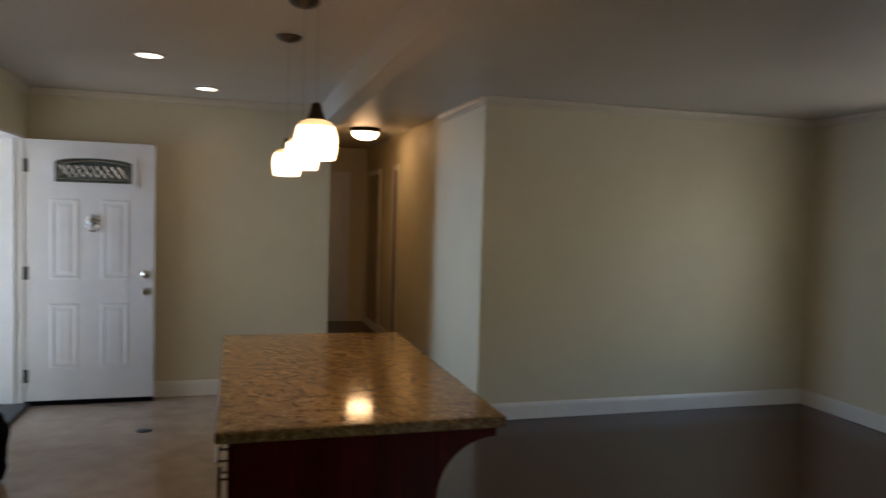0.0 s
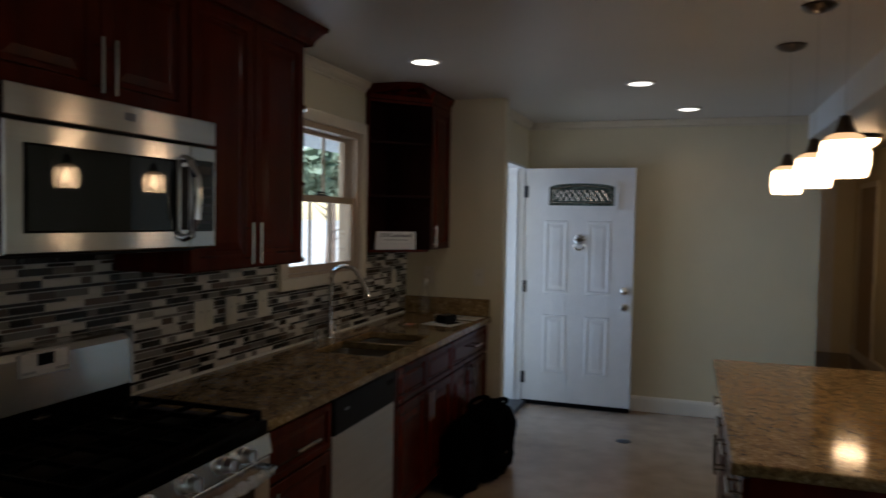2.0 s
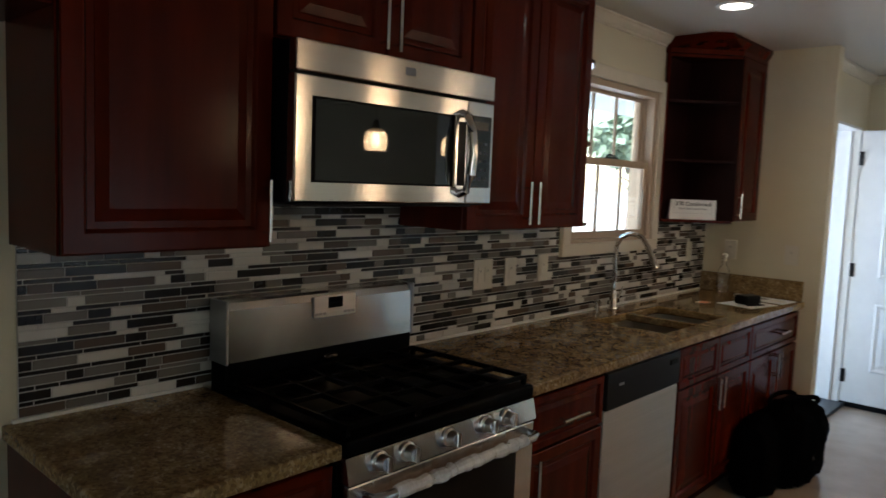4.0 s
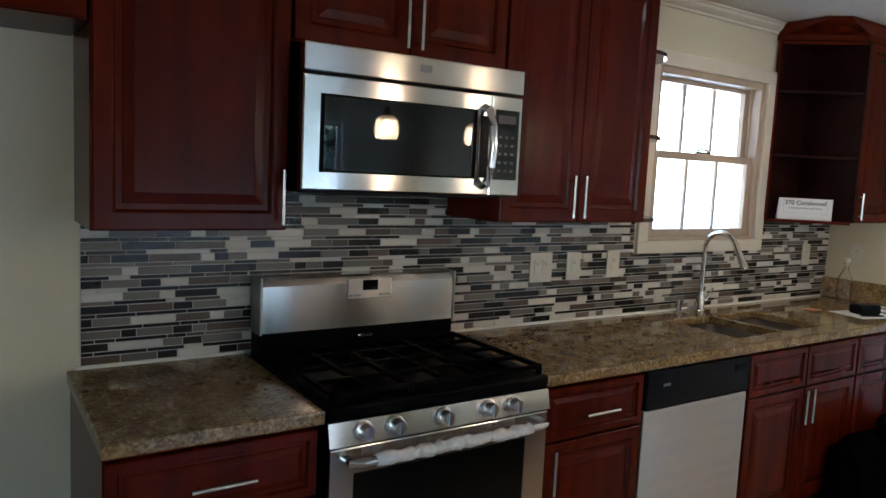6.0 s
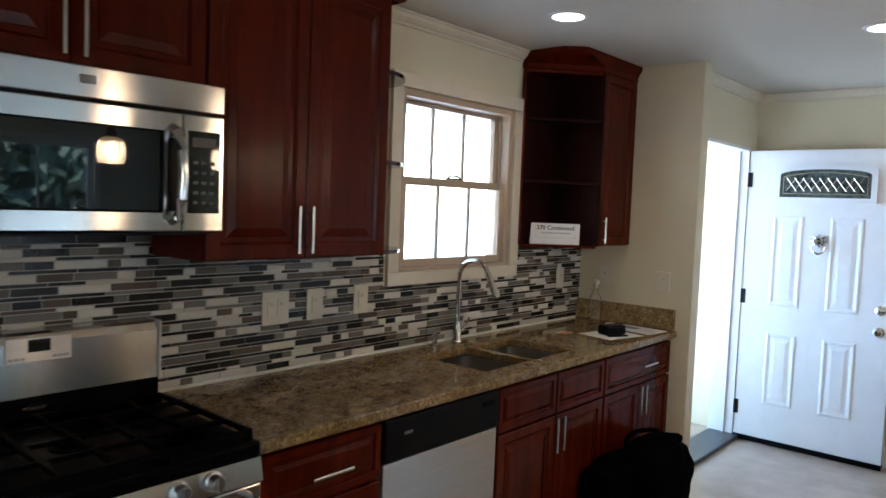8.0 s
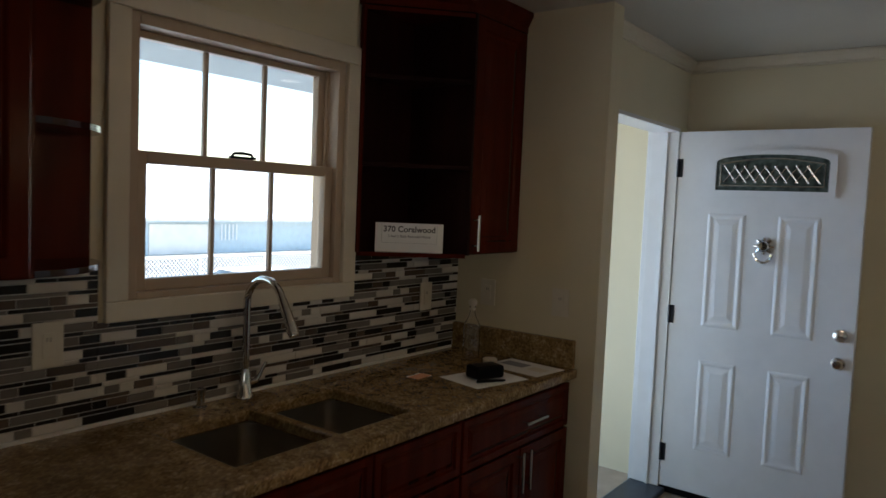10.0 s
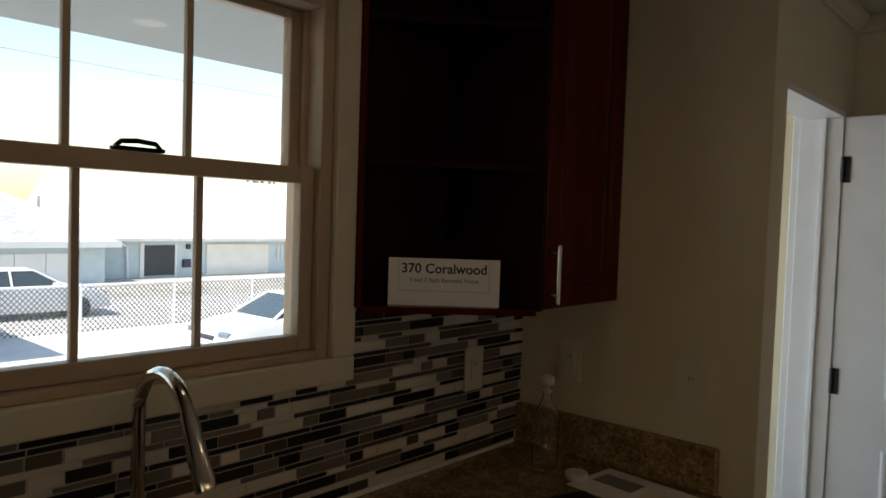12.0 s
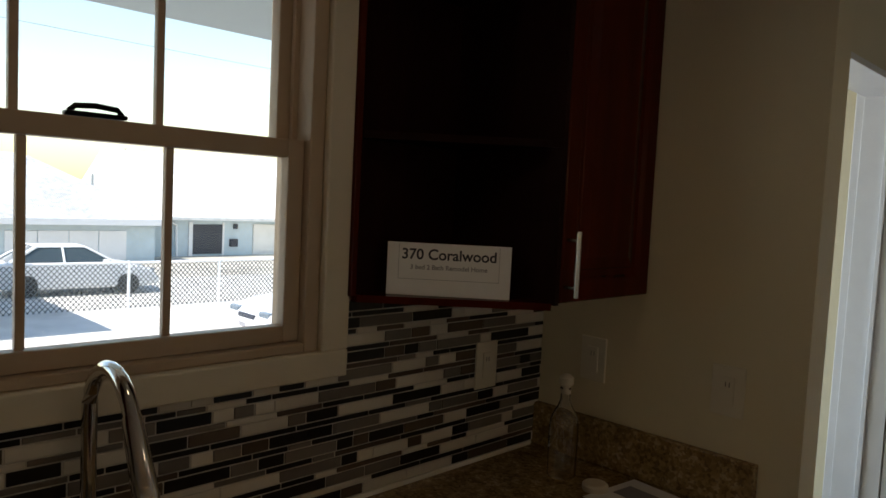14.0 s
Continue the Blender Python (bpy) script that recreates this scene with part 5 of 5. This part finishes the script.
def house_a():
    h = thing("house", (-33, 12, GZ), "pale single-storey house with a grey hipped roof", "house", "houses across the driveway")
    X0, X1, Y0, Y1, E = -38.0, -30.0, 4.0, 16.4, 0.12
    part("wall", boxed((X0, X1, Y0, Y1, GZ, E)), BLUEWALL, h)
    bm = bmesh.new()
    a = [bm.verts.new(p) for p in ((X0 - 0.5, Y0 - 0.5, E), (X1 + 0.5, Y0 - 0.5, E), (X1 + 0.5, Y1 + 0.5, E), (X0 - 0.5, Y1 + 0.5, E))]
    r = [bm.verts.new(p) for p in ((-34, 6.0, 2.75), (-34, 12.2, 2.75))]
    for q in ((a[0], a[1], r[0]), (a[1], a[2], r[1], r[0]), (a[2], a[3], r[1]), (a[3], a[0], r[0], r[1]), a[::-1]):
        bm.faces.new(q)
    part("roof", bm, SHINGLE, h, "grey shingled hipped roof")
    part("fascia", boxed((X1 + 0.46, X1 + 0.53, Y0 - 0.5, Y1 + 0.5, E - 0.22, E + 0.03)), WHITE, h, "white fascia board")
    for k in range(4):
        part("garage_panel", boxed((X1 + 0.001, X1 + 0.05, 10.6 + 1.15 * k, 11.72 + 1.15 * k, GZ + 0.1, -0.35), bevel=0.02), WHITE, h)
    part("window", boxed((X1 + 0.001, X1 + 0.04, 7.2, 8.6, -1.0, -0.2)), CARGLASS, h)
    part("vent_pipe", boxed((-32.1, -32.0, 14.4, 14.5, 0.6, 2.0)), GALV, h)


def house_b():
    h = thing("house", (-35, 24, GZ), "white single-storey house with a dark front door", "house", "houses across the driveway")
    X0, X1, Y0, Y1, E = -42.0, -32.0, 16.95, 34.0, 0.10
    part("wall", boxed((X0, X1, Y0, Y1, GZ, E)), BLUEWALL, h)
    bm = bmesh.new()
    prism(bm, [(X1 + 0.7, E - 0.02), (X1 + 0.7, E + 0.12), (-37, 3.4), (X0 - 0.7, E + 0.12), (X0 - 0.7, E - 0.02)], "y", Y0 - 0.4, Y1 + 0.4)
    part("roof", bm, PALEROOF, h, "pale sunlit gable roof")
    part("door", boxed((X1 + 0.001, X1 + 0.05, 19.05, 20.6, GZ + 0.1, -0.15), bevel=0.01), DARKDOOR, h, "dark front door")
    part("door_frame", boxed((X1 + 0.001, X1 + 0.08, 18.85, 19.05, GZ, -0.05), (X1 + 0.001, X1 + 0.08, 20.6, 20.7, GZ, -0.05)), WHITE, h)
    part("wall_lamp", boxed((X1 + 0.001, X1 + 0.15, 21.2, 21.4, -0.35, -0.1), bevel=0.02), DARKDOOR, h)
    part("mailbox", boxed((X1 + 0.001, X1 + 0.2, 21.0, 21.4, -1.25, -0.85), bevel=0.03), DARKDOOR, h, "dark mailbox")
    part("white_screen", boxed((X1 + 0.001, X1 + 0.1, 22.3, 26.0, GZ, -0.1), bevel=0.02), STUCCO, h)
    for k in range(5):
        part("window_bar", boxed((X1 + 0.1, X1 + 0.14, 26.6 + 0.25 * k, 26.66 + 0.25 * k, -1.0, -0.1)), WHITE, h)
    bm = bmesh.new()
    tube(bm, [(X1 + 0.75, 17.2, 0.10), (X1 + 0.5, 17.8, -0.05), (X1 + 0.1, 18.2, -0.2), (X1 + 0.1, 18.25, GZ)], 0.06, 8)
    part("downpipe", bm, WHITE, h)


house_a()
house_b()


def fence():
    f = thing("chain_link_fence", (-19.8, 15, GZ + 0.02), "galvanised chain-link fence along the driveway", "fence")
    X, A, B, Z0, Z1 = -18.1, 5.59, 22.0, GZ + 0.03, -0.46
    for k in range(7):
        bm = bmesh.new()
        y = A + 2.58 * k
        tube(bm, [(X, y, Z0 - 0.01), (X, y, Z1 + 0.05)], 0.045, 8)
        part("post", bm, WHITE, f)
    bm = bmesh.new()
    tube(bm, [(X, A, Z1), (X, B, Z1)], 0.035, 8)
    part("top_rail", bm, WHITE, f)
    verts, faces = [], []
    step, w = 0.13, 0.014
    n = int((B - A) / step) + 14
    for s in (-1, 1):
        for k in range(-14, n):
            y0 = A + k * step
            ya, yb = (y0, y0 + (Z1 - Z0) * 0.9) if s > 0 else (y0 + (Z1 - Z0) * 0.9, y0)
            if min(ya, yb) < A or max(ya, yb) > B:
                continue
            i = len(verts)
            verts += [(X + 0.006 * s, ya - w, Z0), (X + 0.006 * s, ya + w, Z0), (X + 0.006 * s, yb + w, Z1), (X + 0.006 * s, yb - w, Z1)]
            verts += [(X + 0.006 * s - 0.01, *v[1:]) for v in verts[i:i + 4]]
            faces += [(i, i + 1, i + 2, i + 3), (i + 7, i + 6, i + 5, i + 4), (i, i + 3, i + 7, i + 4), (i + 1, i + 5, i + 6, i + 2)]
    me = bpy.data.meshes.new("wire_mesh")
    me.from_pydata(verts, [], faces)
    me.transform(Matrix.Translation(-f.location))
    me.materials.append(WIRE)
    ob = new("wire_mesh", me)
    ob.parent = f
    tagged(ob, kind="stuff")


fence()


def car(at, turn, label):
    """A saloon of 4.5 m; its nose looks along its own +x."""
    c = thing("car", (0, 0, 0), label, "car", "parked cars")
    bm = bmesh.new()
    side = [(-2.2, 0.32), (-2.25, 0.62), (-2.1, 0.92), (-1.5, 0.98), (0.75, 0.98), (1.6, 0.90), (2.12, 0.74), (2.24, 0.52), (2.18, 0.28), (1.75, 0.22), (-1.75, 0.22)]
    prism(bm, side, "y", -0.87, 0.87)
    bmesh.ops.bevel(bm, geom=[e for e in bm.edges], offset=0.13, segments=4, affect="EDGES", profile=0.6)
    part("body", bm, CARPAINT, c, smooth=True)
    bm = bmesh.new()
    vs = [bm.verts.new(p) for p in ((-1.75, -0.80, 0.95), (1.0, -0.80, 0.95), (1.0, 0.80, 0.95), (-1.75, 0.80, 0.95), (-1.05, -0.60, 1.40), (0.22, -0.60, 1.40), (0.22, 0.60, 1.40), (-1.05, 0.60, 1.40))]
    for q in ((0, 3, 2, 1), (4, 5, 6, 7), (0, 1, 5, 4), (1, 2, 6, 5), (2, 3, 7, 6), (3, 0, 4, 7)):
        bm.faces.new([vs[i] for i in q])
    bmesh.ops.bevel(bm, geom=[e for e in bm.edges], offset=0.04, segments=2, affect="EDGES")
    part("cabin_glass", bm, CARGLASS, c, "dark car windows")
    bm = bmesh.new()
    box(bm, -1.08, 0.27, -0.61, 0.61, 1.385, 1.43, bevel=0.02)
    for s in (-1, 1):
        tube(bm, [(1.02, s * 0.80, 0.96), (0.23, s * 0.60, 1.41)], 0.035, 6)
        tube(bm, [(-1.77, s * 0.80, 0.96), (-1.06, s * 0.60, 1.41)], 0.05, 6)
        tube(bm, [(-0.35, s * 0.81, 0.96), (-0.38, s * 0.61, 1.41)], 0.035, 6)
    part("roof", bm, CARPAINT, c)
    for x in (-1.35, 1.38):
        for s in (-1, 1):
            bm = bmesh.new()
            lathe(bm, [(0.19, -0.10), (0.30, -0.10), (0.32, -0.06), (0.32, 0.06), (0.30, 0.10), (0.19, 0.10)], (x, s * 0.80, 0.32), 24, "y")
            w = part("wheel", bm, RUBBER, c)
            bm = bmesh.new()
            lathe(bm, [(0.001, -0.09), (0.06, -0.095), (0.19, -0.08), (0.19, 0.08), (0.06, 0.095), (0.001, 0.09)], (x, s * 0.80, 0.32), 20, "y")
            part("rim", bm, GALV, w)
    for s in (-1, 1):
        part("headlight", boxed((2.02, 2.17, s * 0.62 - 0.2, s * 0.62 + 0.2, 0.60, 0.76), bevel=0.04), LENS, c, "clear headlight")
        part("mirror", boxed((0.65, 0.82, s * 0.93 - 0.09, s * 0.93 + 0.09, 0.95, 1.07), bevel=0.03), CARPAINT, c)
    part("grille", boxed((2.16, 2.225, -0.34, 0.34, 0.56, 0.66), bevel=0.02), DARKDOOR, c, "dark grille")
    part("bumper", boxed((2.12, 2.29, -0.84, 0.84, 0.30, 0.52), bevel=0.05), CARPAINT, c)
    p = part("number_plate", boxed((2.285, 2.30, -0.17, 0.17, 0.36, 0.51)), PAPER, c, "white number plate")
    part("plate_border", boxed((2.299, 2.303, -0.14, 0.14, 0.385, 0.485)), GREYINK, p)
    c.matrix_basis = pose(*at, 0, 0, turn)
    return c


car((-12.5, 13.3, GZ + 0.02), -90, "white saloon car parked nose out on the driveway")
car((-21.6, 10.4, GZ + 0.02), 86, "white saloon car parked behind the fence")


def tree(at, height, spread, seed, girth=0.3):
    rnd = random.Random(seed)
    t = thing("tree", at, "leafy green tree behind the far roofs", "tree", "far trees")
    base = Vector(at)
    bm = bmesh.new()
    tube(bm, [base, base + Vector((0.1, 0.1, height * 0.35)), base + Vector((0.0, 0.2, height * 0.65))], [girth, girth * 0.65, girth * 0.33], 8)
    for k in range(7):
        a = k * 0.9
        s = base + Vector((0.05, 0.12, height * (0.3 + 0.05 * k)))
        tube(bm, [s, s + Vector((math.cos(a), math.sin(a), 0.6)) * spread * 0.55], [girth * 0.33, girth * 0.1], 6)
    part("trunk", bm, BARK, t)
    verts, faces = [], []
    for k in range(1500):
        d = Vector((rnd.gauss(0, 1), rnd.gauss(0, 1), rnd.gauss(0, 1))).normalized()
        r = spread * (0.55 + 0.45 * rnd.random()) * (1 + 0.35 * noise.noise(d * 2.2 + Vector((seed, 0, 0))))
        p = base + Vector((0, 0, height * 0.72)) + Vector((d.x * r, d.y * r, d.z * r * 0.62))
        u = Vector((rnd.uniform(-1, 1), rnd.uniform(-1, 1), rnd.uniform(-1, 1))).normalized() * 0.28
        v = u.orthogonal().normalized() * 0.16
        i = len(verts)
        verts += [p - u, p + v, p + u, p - v]
        faces.append((i, i + 1, i + 2, i + 3))
    me = bpy.data.meshes.new("crown")
    me.from_pydata([Vector(v) - base for v in verts], [], faces)
    me.materials.append(LEAF)
    ob = new("crown", me)
    ob.parent = t


tree((-62, 27.5, GZ), 6.6, 2.3, 3)
tree((-58, 10.5, GZ), 6.0, 1.9, 4)
tree((-56, 41.0, GZ), 6.2, 2.6, 6)
tree((13.5, 4.6, GZ), 5.0, 2.4, 8)
tree((14.5, 1.0, GZ), 5.4, 2.8, 9)

tree((-12.5, 27.0, GZ), 7.2, 1.7, 12, 0.12)


def utility_pole(at, label):
    p = thing("utility_pole", at, label, "pole", "utility poles")
    x, y, z = at
    bm = bmesh.new()
    tube(bm, [(x, y, z), (x, y, 6.9)], [0.16, 0.11], 10)
    part("pole", bm, BARK, p)
    part("crossarm", boxed((x - 0.8, x + 0.8, y - 0.06, y + 0.06, 6.4, 6.55)), BARK, p)
    return p


pole = utility_pole((-22, -8.0, GZ + 0.02), "brown wooden utility pole with an overhead cable")
utility_pole((-22, 46.0, GZ), "brown wooden utility pole beyond the houses")
bm = bmesh.new()
tube(bm, [(-22, -8 + 1.5 * k, 6.02 + 0.0012 * (k - 18) ** 2) for k in range(37)], 0.006, 6)
part("cable", bm, BLACKPLASTIC, pole, "thin black overhead cable")


# ---- mosaic backsplash ----
TILES = [mosaic("mosaic_light", (0.60, 0.56, 0.495), 0.3, 0.14), mosaic("mosaic_taupe", (0.155, 0.134, 0.112), 0.28, 0.3), mosaic("mosaic_dark", (0.014, 0.011, 0.009), 0.22, 0.45), mosaic("mosaic_brown", (0.096, 0.069, 0.050), 0.24, 0.35)]


def backsplash():
    zones = [(0.876, 1.388, 1.350), (1.388, 2.172, 1.470), (2.172, 3.255, 1.376), (3.255, 4.27, 1.203), (4.27, 4.996, 1.366)]
    bs = tagged(new("wall_tile"), "mosaic strip tile backsplash in white, grey and brown", "backsplash", kind="structure")
    part("grout", boxed(*[(0.001, 0.0075, a, b, CT + 0.0, z) for a, b, z in zones]), GROUT, bs)
    rnd = random.Random(11)
    heights, gap = (0.0225, 0.0098), 0.0032
    lengths, thin_lengths = (0.042, 0.058, 0.080, 0.105, 0.130, 0.155), (0.055, 0.080, 0.110, 0.150, 0.190)
    shared, rest, count = {}, {0: ([], []), 1: ([], []), 2: ([], []), 3: ([], [])}, 0
    z, row = CT + 0.012, 0

    def piece(length, h, colour):
        key = (round(length, 4), h, colour)
        if key not in shared:
            b = bmesh.new()
            box(b, 0.0, 0.0035, 0.0, length, 0.0, h, bevel=0.0008, segs=1)
            shared[key] = mesh_of("tile", b, TILES[colour])
        return shared[key]
    while z < 1.47:
        h = heights[row % len(heights)]
        y = 0.877 - rnd.random() * 0.05
        last = -1
        while y < 4.994:
            ln = rnd.choice(thin_lengths if h < 0.02 else lengths)
            y0, y1 = max(y, 0.877), min(y + ln, 4.994)
            y += ln + gap
            col = rnd.choices((0, 1, 2, 3), (0.24, 0.12, 0.52, 0.12) if h < 0.02 else (0.27, 0.32, 0.26, 0.15))[0]
            if col == last and h > 0.02:
                col = rnd.choice((0, 1, 2))
            last = col
            for a, b, top in zones:
                c0, c1 = max(y0, a), min(y1, b)
                if c1 - c0 < 0.006 or z + 0.006 > top:
                    continue
                hh = min(h, top - z)
                x = 0.0072 + rnd.random() * 0.0006
                if c0 > 3.62 and count < 300:
                    ob = new("tile", piece(c1 - c0, hh, col))
                    ob.parent, ob.location = bs, (x, c0, z)
                    count += 1
                else:
                    vs, fs = rest[col]
                    i, X1, e = len(vs), x + 0.0035, 0.0008
                    vs += [(x, c0, z), (x, c1, z), (x, c1, z + hh), (x, c0, z + hh), (X1 - e, c0, z), (X1 - e, c1, z), (X1 - e, c1, z + hh), (X1 - e, c0, z + hh), (X1, c0 + e, z + e), (X1, c1 - e, z + e), (X1, c1 - e, z + hh - e), (X1, c0 + e, z + hh - e)]
                    fs += [(i + 8, i + 9, i + 10, i + 11)] + [(i + p + o, i + (p + 1) % 4 + o, i + (p + 1) % 4 + o + 4, i + p + o + 4) for o in (0, 4) for p in range(4)]
        z += h + gap
        row += 1
    for col, (vs, fs) in rest.items():
        me = bpy.data.meshes.new("tiles")
        me.from_pydata(vs, [], fs)
        me.materials.append(TILES[col])
        ob = new("tiles", me)
        ob.parent = bs
        tagged(ob, kind="stuff")


backsplash()
